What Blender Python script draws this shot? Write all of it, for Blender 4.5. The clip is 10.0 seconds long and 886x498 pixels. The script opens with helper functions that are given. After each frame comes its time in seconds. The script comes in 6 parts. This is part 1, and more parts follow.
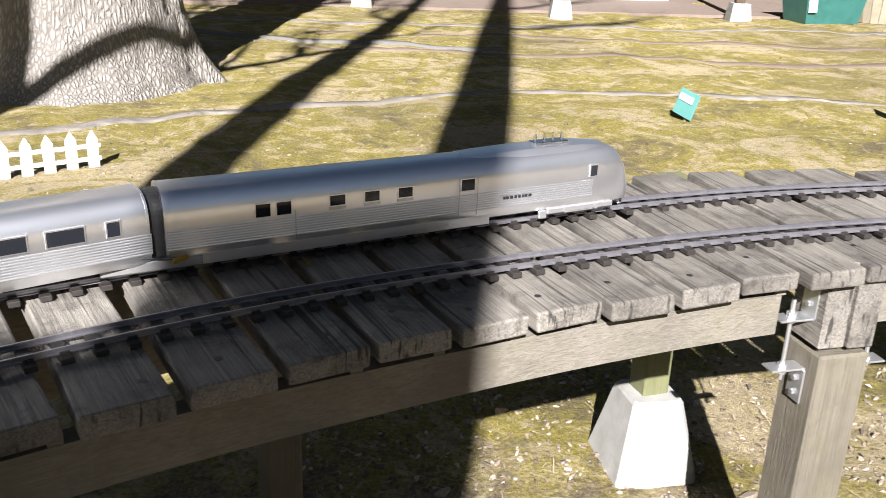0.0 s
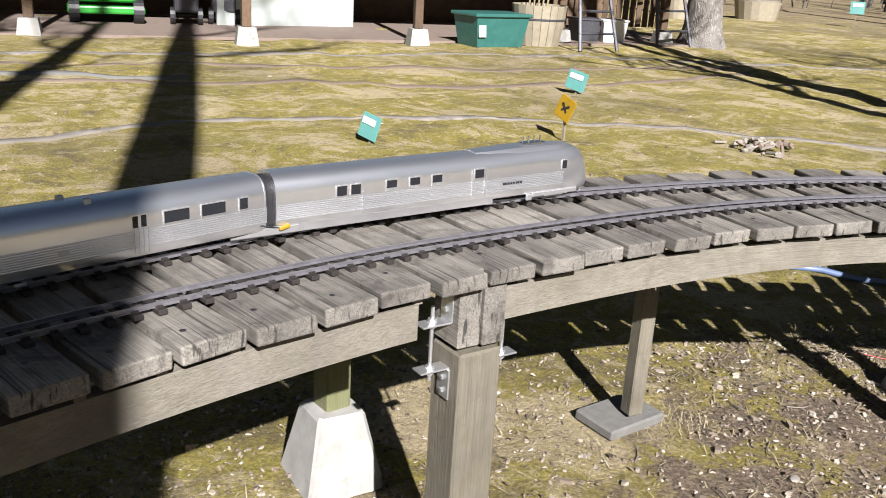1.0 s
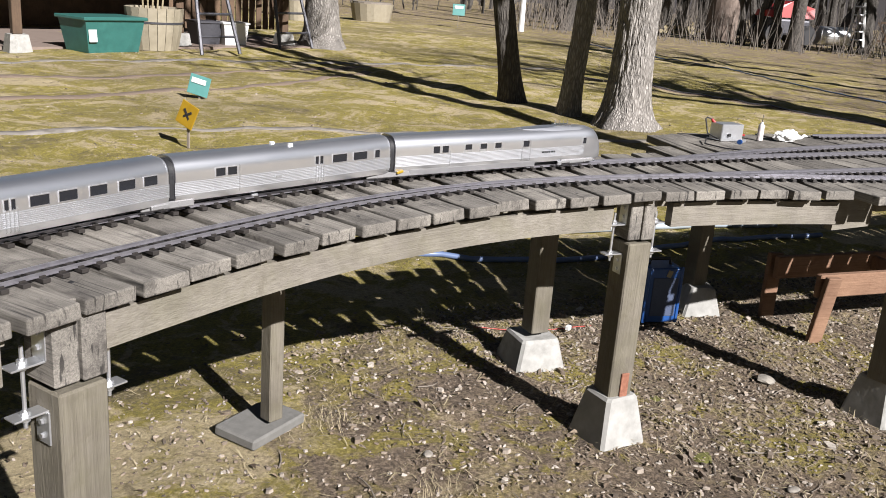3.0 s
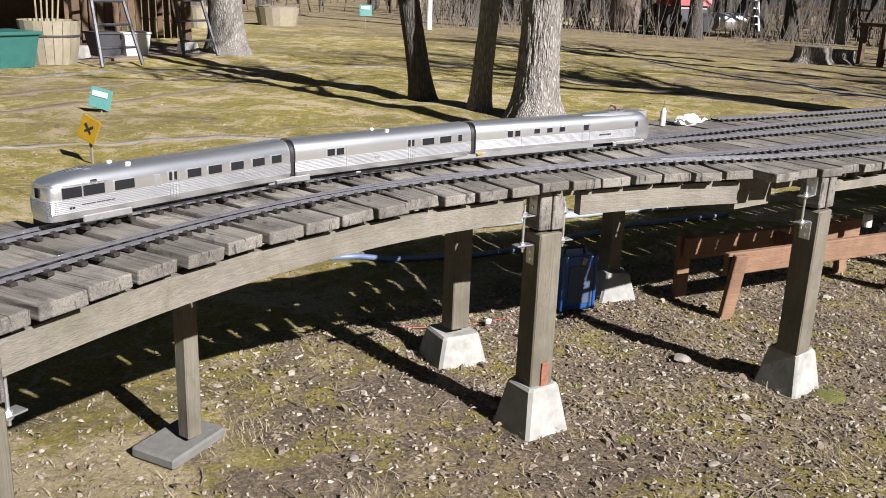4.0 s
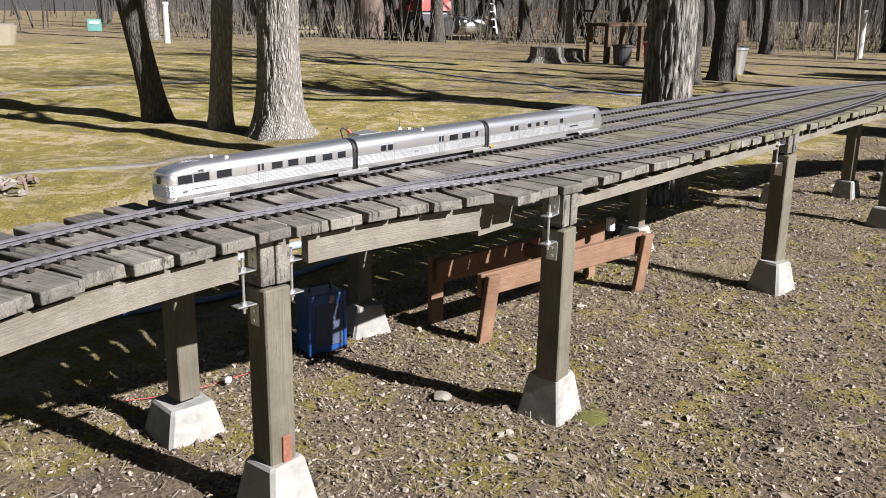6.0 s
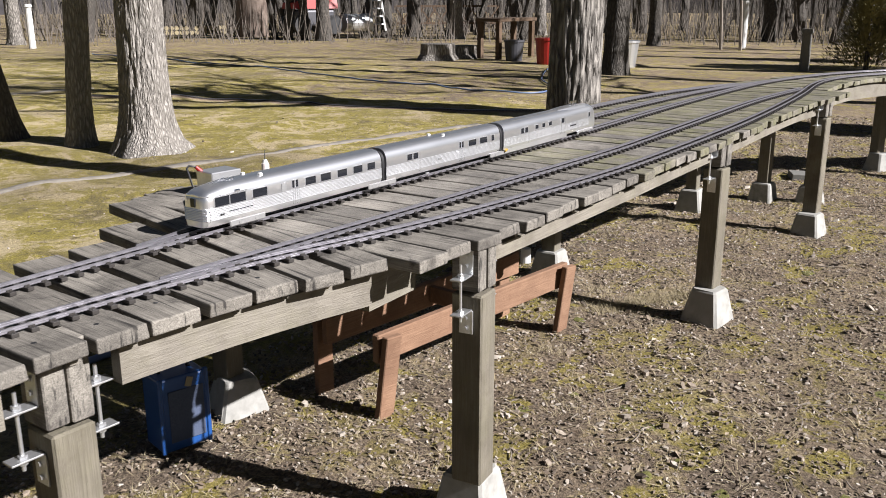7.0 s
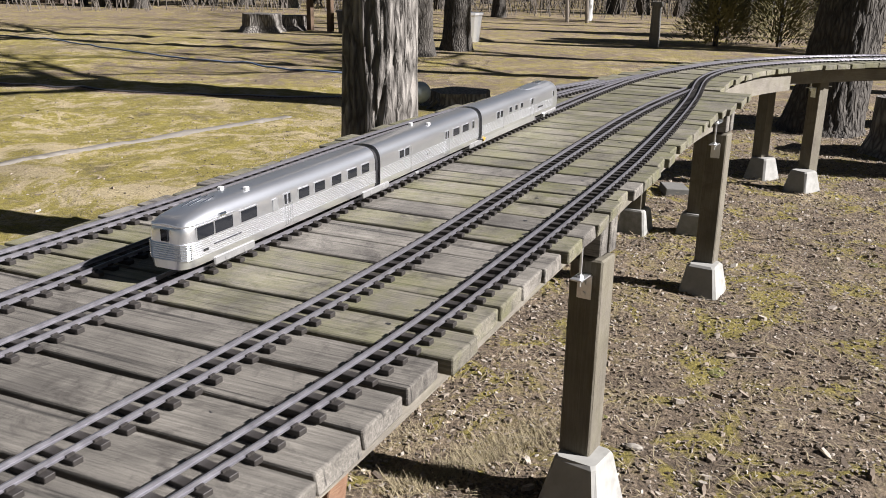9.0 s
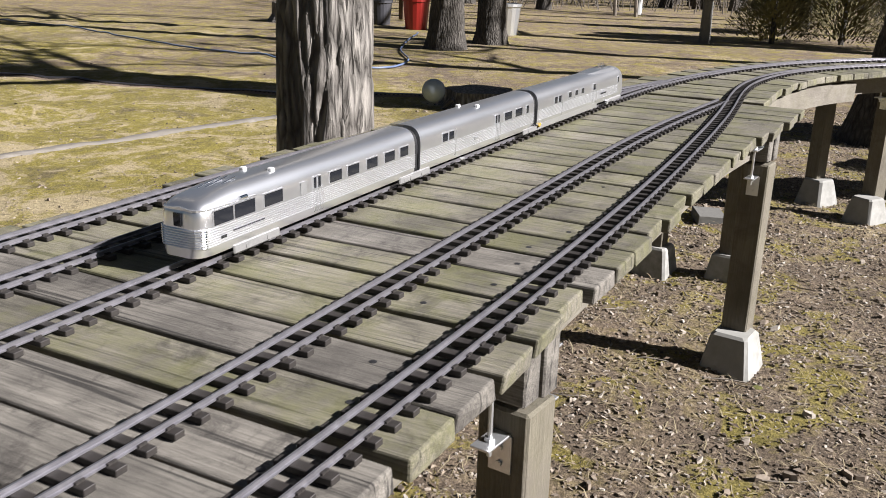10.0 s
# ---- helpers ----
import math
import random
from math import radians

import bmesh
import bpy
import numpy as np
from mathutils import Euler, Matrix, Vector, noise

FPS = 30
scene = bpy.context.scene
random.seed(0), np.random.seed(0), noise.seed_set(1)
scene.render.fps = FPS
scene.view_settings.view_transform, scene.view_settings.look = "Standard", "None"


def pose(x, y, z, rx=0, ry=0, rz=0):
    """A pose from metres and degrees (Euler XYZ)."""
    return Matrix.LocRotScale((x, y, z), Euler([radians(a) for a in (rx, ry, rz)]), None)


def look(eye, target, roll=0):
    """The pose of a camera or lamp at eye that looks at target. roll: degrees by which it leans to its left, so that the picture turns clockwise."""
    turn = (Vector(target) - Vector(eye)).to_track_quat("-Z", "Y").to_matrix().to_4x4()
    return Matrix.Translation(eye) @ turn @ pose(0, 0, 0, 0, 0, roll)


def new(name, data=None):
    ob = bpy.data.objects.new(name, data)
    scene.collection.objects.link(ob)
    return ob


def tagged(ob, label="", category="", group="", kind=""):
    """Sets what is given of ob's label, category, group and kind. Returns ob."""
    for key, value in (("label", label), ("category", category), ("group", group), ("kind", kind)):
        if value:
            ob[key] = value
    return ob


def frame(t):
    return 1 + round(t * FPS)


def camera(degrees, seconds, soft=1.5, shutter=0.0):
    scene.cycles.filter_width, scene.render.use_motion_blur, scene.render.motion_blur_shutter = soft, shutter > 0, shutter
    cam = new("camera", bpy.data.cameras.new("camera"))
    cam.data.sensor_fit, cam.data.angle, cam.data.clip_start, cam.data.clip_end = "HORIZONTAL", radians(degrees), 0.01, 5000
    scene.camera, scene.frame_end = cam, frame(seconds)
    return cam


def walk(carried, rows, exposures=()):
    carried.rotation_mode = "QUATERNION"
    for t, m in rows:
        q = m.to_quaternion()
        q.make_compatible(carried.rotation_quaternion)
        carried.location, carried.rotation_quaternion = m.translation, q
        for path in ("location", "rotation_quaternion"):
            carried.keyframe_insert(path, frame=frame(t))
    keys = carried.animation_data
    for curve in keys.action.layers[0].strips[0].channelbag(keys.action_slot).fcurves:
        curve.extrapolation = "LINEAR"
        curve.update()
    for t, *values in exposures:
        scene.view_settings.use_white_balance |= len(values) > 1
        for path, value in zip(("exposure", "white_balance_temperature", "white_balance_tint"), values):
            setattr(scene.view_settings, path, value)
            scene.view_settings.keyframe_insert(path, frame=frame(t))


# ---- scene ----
cam = camera(52.76, 10.0, soft=0.9, shutter=0.08)
PATH = [
    (0.0, (0.0, 0.0, 1.7272), (-0.0, 1.8717, 1.0223), 2.07),
    (0.5, (0.0709, -0.051, 1.7503), (0.4448, 1.797, 1.083), 2.87),
    (1.0, (0.1238, -0.1022, 1.7736), (0.7478, 1.6913, 1.1462), 3.42),
    (1.5, (0.162, -0.1237, 1.7767), (1.0204, 1.575, 1.1622), 3.52),
    (2.0, (0.2129, -0.106, 1.7719), (1.2299, 1.4974, 1.1437), 2.94),
    (2.5, (0.2195, -0.1207, 1.7863), (1.432, 1.3457, 1.1703), 3.81),
    (2.7, (0.2226, -0.1262, 1.792), (1.4771, 1.3144, 1.1998), 4.43),
    (3.8, (0.2558, -0.1437, 1.7903), (1.6365, 1.1902, 1.2297), 2.05),
    (4.0, (0.266, -0.1475, 1.7886), (1.6814, 1.1478, 1.2239), 2.2),
    (4.5, (0.2948, -0.1586, 1.7866), (1.7582, 1.0792, 1.2151), 1.55),
    (5.0, (0.3348, -0.1611, 1.7775), (1.8618, 0.9973, 1.2063), 2.06),
    (5.5, (0.5109, -0.1118, 1.7818), (2.1358, 0.9117, 1.2232), 2.1),
    (6.0, (0.7605, 0.0179, 1.8188), (2.4735, 0.9, 1.2825), 0.88),
    (6.2, (0.8767, 0.079, 1.8311), (2.6077, 0.9283, 1.3), 0.0),
    (7.3, (1.9535, 0.5016, 1.8175), (3.7821, 1.0936, 1.2643), 0.13),
    (7.5, (2.1663, 0.5691, 1.8074), (4.0125, 1.0978, 1.2491), -0.06),
    (8.0, (2.7312, 0.6614, 1.8294), (4.6194, 1.0332, 1.285), 0.06),
    (8.5, (3.3864, 0.644, 1.8018), (5.2632, 1.04, 1.2354), 1.8),
    (9.0, (4.0359, 0.6422, 1.7847), (5.9081, 1.0027, 1.1805), 1.01),
    (9.5, (4.6891, 0.5538, 1.7132), (6.5468, 0.9852, 1.1109), 2.77),
    (10.0, (5.2865, 0.4527, 1.7117), (7.1297, 0.9163, 1.0892), 1.55),
]
EXPOSURES = [(0.0, 1.9), (0.5, 1.74), (1.0, 1.5), (1.6, 1.3), (2.5, 1.22), (5.5, 1.29), (7.5, 1.35), (10.0, 1.42)]
walk(cam, [(t, look(eye, target, roll)) for t, eye, target, roll in PATH], EXPOSURES)

# ---- light ----
SUN_ELEV, SUN_AZ = 33.0, 3.5   # the sun stands behind the first camera, low winter light
world = bpy.data.worlds.new("sky")
scene.world = world
world.use_nodes = True
wt = world.node_tree
sky = wt.nodes.new("ShaderNodeTexSky")
sky.sky_type, sky.sun_disc = "NISHITA", False
sky.sun_elevation, sky.sun_rotation = radians(SUN_ELEV), radians(180 + SUN_AZ)
wt.links.new(sky.outputs[0], wt.nodes["Background"].inputs[0])
wt.nodes["Background"].inputs[1].default_value = 0.0115
sun_data = bpy.data.lights.new("sun", "SUN")
sun_data.energy, sun_data.angle, sun_data.color = 5.3, radians(0.5), (1.0, 0.965, 0.975)
sun = new("sun", sun_data)
sun.matrix_world = look((0, 0, 30), (30 * math.sin(radians(SUN_AZ)) / math.tan(radians(SUN_ELEV)), 30 * math.cos(radians(SUN_AZ)) / math.tan(radians(SUN_ELEV)), 0))
scene.view_settings.exposure = 1.5

# ---- materials ----
TONE = 0.77   # darkens paints, woods and soils so that less light bounces into shade


def toned(c):
    return tuple(TONE * q for q in c)


def material(name, rough=0.7, metal=0.0):
    m = bpy.data.materials.new(name)
    m.use_nodes = True
    b = m.node_tree.nodes["Principled BSDF"]
    b.inputs["Roughness"].default_value, b.inputs["Metallic"].default_value = rough, metal
    return m, m.node_tree, b


def ramp(nt, src, stops):
    r = nt.nodes.new("ShaderNodeValToRGB")
    while len(r.color_ramp.elements) < len(stops):
        r.color_ramp.elements.new(0.5)
    for e, (p, c) in zip(r.color_ramp.elements, stops):
        e.position, e.color = p, (*c, 1)
    nt.links.new(src, r.inputs[0])
    return r.outputs[0]


def noise_tex(nt, scale, detail=4, rough=0.6, vec=None, dist=0.0):
    n = nt.nodes.new("ShaderNodeTexNoise")
    n.inputs["Scale"].default_value, n.inputs["Detail"].default_value = scale, detail
    n.inputs["Roughness"].default_value, n.inputs["Distortion"].default_value = rough, dist
    if vec:
        nt.links.new(vec, n.inputs["Vector"])
    return n.outputs["Fac"]


def coords(nt, scale=(1, 1, 1), kind="Object", rand=0.0):
    tc = nt.nodes.new("ShaderNodeTexCoord")
    mp = nt.nodes.new("ShaderNodeMapping")
    mp.inputs["Scale"].default_value = scale
    nt.links.new(tc.outputs[kind], mp.inputs["Vector"])
    if rand:
        oi = nt.nodes.new("ShaderNodeObjectInfo")
        mu = nt.nodes.new("ShaderNodeMath")
        mu.operation = "MULTIPLY"
        mu.inputs[1].default_value = rand
        nt.links.new(oi.outputs["Random"], mu.inputs[0])
        cb = nt.nodes.new("ShaderNodeCombineXYZ")
        for k in range(3):
            nt.links.new(mu.outputs[0], cb.inputs[k])
        nt.links.new(cb.outputs[0], mp.inputs["Location"])
    return mp.outputs[0]


def mix(nt, fac, a, b, mode="MIX"):
    m = nt.nodes.new("ShaderNodeMix")
    m.data_type, m.blend_type = "RGBA", mode
    for sock, v in ((m.inputs["Factor"], fac), (m.inputs["A"], a), (m.inputs["B"], b)):
        if isinstance(v, (int, float)):
            sock.default_value = v
        elif isinstance(v, tuple):
            sock.default_value = (*v, 1)
        else:
            nt.links.new(v, sock)
    return m.outputs["Result"]


def bump(nt, b, h, strength=0.4, dist=0.01):
    n = nt.nodes.new("ShaderNodeBump")
    n.inputs["Strength"].default_value, n.inputs["Distance"].default_value = strength, dist
    nt.links.new(h, n.inputs["Height"])
    nt.links.new(n.outputs[0], b.inputs["Normal"])


def simple(name, dark, light, scale=20, rough=0.7, metal=0.0, bumpy=0.15, bdist=0.003, rand=3.0):
    m, nt, b = material(name, rough, metal)
    if not metal:
        dark, light = toned(dark), toned(light)
    v = coords(nt, rand=rand)
    n1 = noise_tex(nt, scale, 5, 0.65, v)
    n2 = noise_tex(nt, scale * 0.13, 3, 0.5, v)
    c = mix(nt, ramp(nt, n2, [(0.3, (0, 0, 0)), (0.7, (1, 1, 1))]), ramp(nt, n1, [(0.3, dark), (0.7, light)]), tuple((p + q) / 2 for p, q in zip(dark, light)))
    nt.links.new(c, b.inputs["Base Color"])
    if bumpy:
        bump(nt, b, n1, bumpy, bdist)
    return m


def timber(name, dark, light, along=0, moss=0.0, tone=0.5, cracks=0.0):
    """Weathered wood with the grain along one axis of the piece."""
    m, nt, b = material(name, 0.85)
    dark, light = toned(dark), toned(light)
    s = [26, 26, 26]
    s[along] = 1.1
    v = coords(nt, tuple(s), rand=37)
    g = noise_tex(nt, 2.4, 9, 0.75, v, 1.6)
    s2 = [120, 120, 120]
    s2[along] = 3
    g2 = noise_tex(nt, 2.0, 4, 0.7, coords(nt, tuple(s2), rand=37))
    big = noise_tex(nt, 4.0, 4, 0.6, coords(nt, rand=37))
    c = ramp(nt, g, [(0.25, dark), (0.45, tuple(0.55 * p + 0.45 * q for p, q in zip(dark, light))), (0.72, light)])
    c = mix(nt, 0.45, c, ramp(nt, g2, [(0.3, dark), (0.65, light)]))
    oi = nt.nodes.new("ShaderNodeObjectInfo")
    c = mix(nt, tone, c, ramp(nt, oi.outputs["Random"], [(0.0, (0.30, 0.28, 0.25)), (0.5, (0.62, 0.60, 0.56)), (1.0, (0.95, 0.93, 0.88))]), "MULTIPLY")
    stain = noise_tex(nt, 9.0, 7, 0.75, coords(nt, rand=53), 0.7)
    c = mix(nt, ramp(nt, big, [(0.42, (0, 0, 0)), (0.70, (0.62, 0.62, 0.62))]), c, tuple(0.75 * q for q in dark))
    c = mix(nt, ramp(nt, stain, [(0.52, (0, 0, 0)), (0.66, (0.75, 0.75, 0.75))]), c, tuple(1.1 * q for q in dark))
    s3 = [75, 75, 14]
    s3[along] = 1.6
    crack = ramp(nt, noise_tex(nt, 1.0, 3, 0.55, coords(nt, tuple(s3), rand=71), 0.4), [(0.33, (cracks, cracks, cracks)), (0.41, (0, 0, 0))])
    c = mix(nt, crack, c, tuple(0.45 * q for q in dark))
    if moss:
        mm = ramp(nt, noise_tex(nt, 7.0, 6, 0.75, coords(nt, rand=11)), [(0.42, (0, 0, 0)), (0.62, (moss, moss, moss))])
        c = mix(nt, mm, c, (0.128, 0.130, 0.036))
    nt.links.new(c, b.inputs["Base Color"])
    bump(nt, b, mix(nt, 0.4, g, g2), 1.0, 0.005)
    return m


M_PLANK = timber("weathered_plank", (0.034, 0.029, 0.025), (0.45, 0.42, 0.37), 1, cracks=0.85)
M_PLANK_MOSS = timber("mossy_plank", (0.036, 0.032, 0.024), (0.40, 0.37, 0.295), 1, 0.42, cracks=0.8)
M_BEAM = timber("grey_beam", (0.132, 0.115, 0.0924), (0.31, 0.284, 0.238), 0, 0.12, 0.15)
M_POST = timber("treated_post", (0.102, 0.087, 0.063), (0.24, 0.216, 0.171), 2, 0.10, 0.15)
M_POST_GREEN = timber("green_treated_post", (0.0992, 0.105, 0.0496), (0.223, 0.229, 0.118), 2, 0.3, 0.1)
M_BENCH = timber("red_brown_wood", (0.156, 0.078, 0.0423), (0.338, 0.202, 0.124), 0, 0.0, 0.15)
M_FENCE = timber("barn_wood", (0.07, 0.042, 0.0245), (0.21, 0.133, 0.077), 2)
M_CONCRETE = simple("cast_concrete", (0.20, 0.197, 0.178), (0.44, 0.433, 0.405), 13, 0.9, 0, 0.35, 0.004)
M_PAVER = simple("old_paver", (0.095, 0.092, 0.083), (0.20, 0.195, 0.18), 25, 0.9, 0, 0.5, 0.006)
M_TIE = simple("brown_plastic_tie", (0.0154, 0.0126, 0.0112), (0.035, 0.0294, 0.0252), 80, 0.6)
M_RAIL = simple("oxidised_brass_rail", (0.22, 0.213, 0.232), (0.42, 0.41, 0.44), 40, 0.33, 0.8, 0.05)
M_ZINC = simple("galvanised_steel", (0.5, 0.51, 0.52), (0.74, 0.75, 0.76), 60, 0.35, 0.85, 0.1, 0.001)
M_RUST = simple("rusty_steel", (0.12, 0.045, 0.025), (0.30, 0.13, 0.08), 60, 0.8, 0.2)
M_TRUCK = simple("cast_grey_metal", (0.20, 0.20, 0.20), (0.36, 0.355, 0.35), 60, 0.5, 0.6, 0.1, 0.001)
M_BLACK = simple("black_rubber", (0.010, 0.010, 0.011), (0.03, 0.03, 0.032), 50, 0.5)
M_WHITE = simple("white_paint", (0.63, 0.63, 0.612), (0.756, 0.756, 0.738), 14, 0.55, 0, 0.05)
M_TEAL = simple("teal_plastic", (0.022, 0.10, 0.088), (0.035, 0.145, 0.125), 6, 0.45, 0, 0.04)
M_GREEN = simple("mower_green_paint", (0.021, 0.224, 0.0245), (0.035, 0.315, 0.042), 6, 0.35, 0, 0.02)
M_YELLOW = simple("sign_yellow", (0.294, 0.175, 0.0084), (0.385, 0.238, 0.014), 12, 0.5, 0, 0.03)
M_SIGN = simple("sign_turquoise", (0.075, 0.24, 0.22), (0.12, 0.31, 0.29), 12, 0.5, 0, 0.03)
M_BLUE = simple("blue_plastic", (0.0084, 0.049, 0.21), (0.0175, 0.091, 0.294), 10, 0.4, 0, 0.03)
M_BLUEDARK = simple("speaker_cloth", (0.04, 0.056, 0.104), (0.088, 0.112, 0.176), 120, 0.9)
M_RED = simple("red_plastic", (0.266, 0.0084, 0.007), (0.364, 0.021, 0.014), 10, 0.4, 0, 0.03)
M_PIPE = simple("pale_blue_pipe", (0.294, 0.35, 0.392), (0.406, 0.462, 0.504), 10, 0.4, 0, 0.03)
M_HOSE = simple("blue_hose", (0.084, 0.126, 0.252), (0.154, 0.21, 0.336), 10, 0.45, 0, 0.03)
M_BARREL = simple("beige_barrel", (0.234, 0.202, 0.137), (0.338, 0.299, 0.221), 8, 0.75, 0, 0.1)
M_STONE = simple("pale_stone", (0.09, 0.078, 0.062), (0.42, 0.385, 0.33), 30, 0.9, 0, 0.3)
M_DARKSTEEL = simple("dark_painted_steel", (0.03, 0.03, 0.035), (0.08, 0.08, 0.09), 20, 0.5, 0.3)
M_LEAF = simple("dry_leaf", (0.14, 0.10, 0.062), (0.35, 0.265, 0.17), 20, 0.8)
M_STRAW = simple("dry_grass", (0.24, 0.192, 0.104), (0.448, 0.384, 0.248), 10, 0.9)


def litter(name, stops, rough=0.9):
    """Loose bits of mixed tones."""
    m, nt, b = material(name, rough)
    geo = nt.nodes.new("ShaderNodeNewGeometry")
    c = ramp(nt, geo.outputs["Random Per Island"], [(p, toned(q)) for p, q in stops])
    nt.links.new(mix(nt, ramp(nt, noise_tex(nt, 90, 4, 0.6, coords(nt)), [(0.3, (0.6, 0.6, 0.6)), (0.7, (0, 0, 0))]), c, (0.09, 0.07, 0.05)), b.inputs["Base Color"])
    return m


M_CHIP = litter("soil_chips", [(0.0, (0.06, 0.046, 0.033)), (0.3, (0.17, 0.13, 0.095)), (0.7, (0.34, 0.28, 0.22)), (1.0, (0.58, 0.53, 0.46))])
M_FALLEN = litter("fallen_leaves", [(0.0, (0.085, 0.055, 0.034)), (0.45, (0.19, 0.135, 0.085)), (0.8, (0.33, 0.26, 0.18)), (1.0, (0.52, 0.44, 0.34))], 0.75)
M_TWIG = simple("grey_twig", (0.12, 0.0975, 0.075), (0.3, 0.262, 0.217), 40, 0.9)
M_MOSS = simple("moss", (0.065, 0.0683, 0.00975), (0.156, 0.15, 0.0325), 60, 0.95, 0, 0.8, 0.01)
M_BALLAST = simple("grey_ballast", (0.075, 0.065, 0.045), (0.33, 0.30, 0.265), 7, 0.95, 0, 0.6, 0.02)
M_TRACKBED = simple("rusty_track_bed", (0.132, 0.09, 0.06), (0.24, 0.186, 0.144), 20, 0.95, 0, 0.6, 0.02)
M_WIRE_RED = simple("red_wire", (0.40, 0.05, 0.04), (0.5, 0.08, 0.06), 20, 0.5)
M_PINK = simple("pale_plastic_bottle", (0.70, 0.62, 0.60), (0.80, 0.74, 0.72), 20, 0.4)
M_CONIFER = simple("juniper_foliage", (0.065, 0.062, 0.020), (0.27, 0.23, 0.09), 9, 0.9)
M_WALL = simple("pale_shed_wall", (0.338, 0.364, 0.338), (0.429, 0.468, 0.442), 2, 0.8)
M_SLAB = simple("reddish_slab", (0.15, 0.108, 0.084), (0.252, 0.198, 0.162), 6, 0.9)
M_GLASS, _nt, _b = material("dark_glass", 0.06)
_b.inputs["Base Color"].default_value = (0.012, 0.013, 0.016, 1)


def steel(name, lo, hi):
    m, nt, b = material(name, lo, 0.95)
    n = noise_tex(nt, 3.0, 3, 0.5, coords(nt, (1.2, 9, 9)))
    n2 = noise_tex(nt, 7.0, 3, 0.6, coords(nt))
    nt.links.new(ramp(nt, n2, [(0.3, (0.88, 0.89, 0.92)), (0.7, (0.93, 0.94, 0.96))]), b.inputs["Base Color"])
    nt.links.new(ramp(nt, n, [(0.3, (lo, lo, lo)), (0.7, (hi, hi, hi))]), b.inputs["Roughness"])
    return m


M_STEEL = steel("stainless_steel", 0.275, 0.31)
M_RIBBED = steel("ribbed_steel", 0.32, 0.35)
M_CHROME = simple("bright_chrome", (0.78, 0.78, 0.80), (0.86, 0.86, 0.88), 30, 0.12, 1.0, 0.02, 0.001)


def bark(name, dark, light, scale):
    m, nt, b = material(name, 0.95)
    dark, light = toned(dark), toned(light)
    v = coords(nt, (scale, scale, scale * 0.20), rand=9)
    w = nt.nodes.new("ShaderNodeTexVoronoi")
    w.feature = "DISTANCE_TO_EDGE"
    w.inputs["Scale"].default_value = 1.0
    v2 = nt.nodes.new("ShaderNodeMix")
    v2.data_type = "VECTOR"
    v2.inputs["Factor"].default_value = 0.22
    nz = nt.nodes.new("ShaderNodeTexNoise")
    nz.inputs["Scale"].default_value = 1.4
    nt.links.new(v, nz.inputs["Vector"])
    nt.links.new(v, v2.inputs["A"])
    nt.links.new(nz.outputs["Color"], v2.inputs["B"])
    nt.links.new(v2.outputs["Result"], w.inputs["Vector"])
    n = noise_tex(nt, 1.2, 8, 0.7, v)
    h = mix(nt, 0.55, ramp(nt, w.outputs["Distance"], [(0.0, (0, 0, 0)), (0.30, (1, 1, 1))]), n)
    c = ramp(nt, h, [(0.15, dark), (0.55, tuple((p + q) / 2 for p, q in zip(dark, light))), (0.85, light)])
    nt.links.new(c, b.inputs["Base Color"])
    bump(nt, b, h, 1.0, 0.035)
    return m


M_BARK = bark("grey_ridged_bark", (0.045, 0.039, 0.033), (0.40, 0.37, 0.33), 24)
M_BARK_FINE = bark("fine_grey_bark", (0.13, 0.116, 0.10), (0.45, 0.42, 0.38), 38)
M_BARK_DARK = bark("dark_bark", (0.034, 0.0286, 0.0238), (0.129, 0.116, 0.0986), 30)


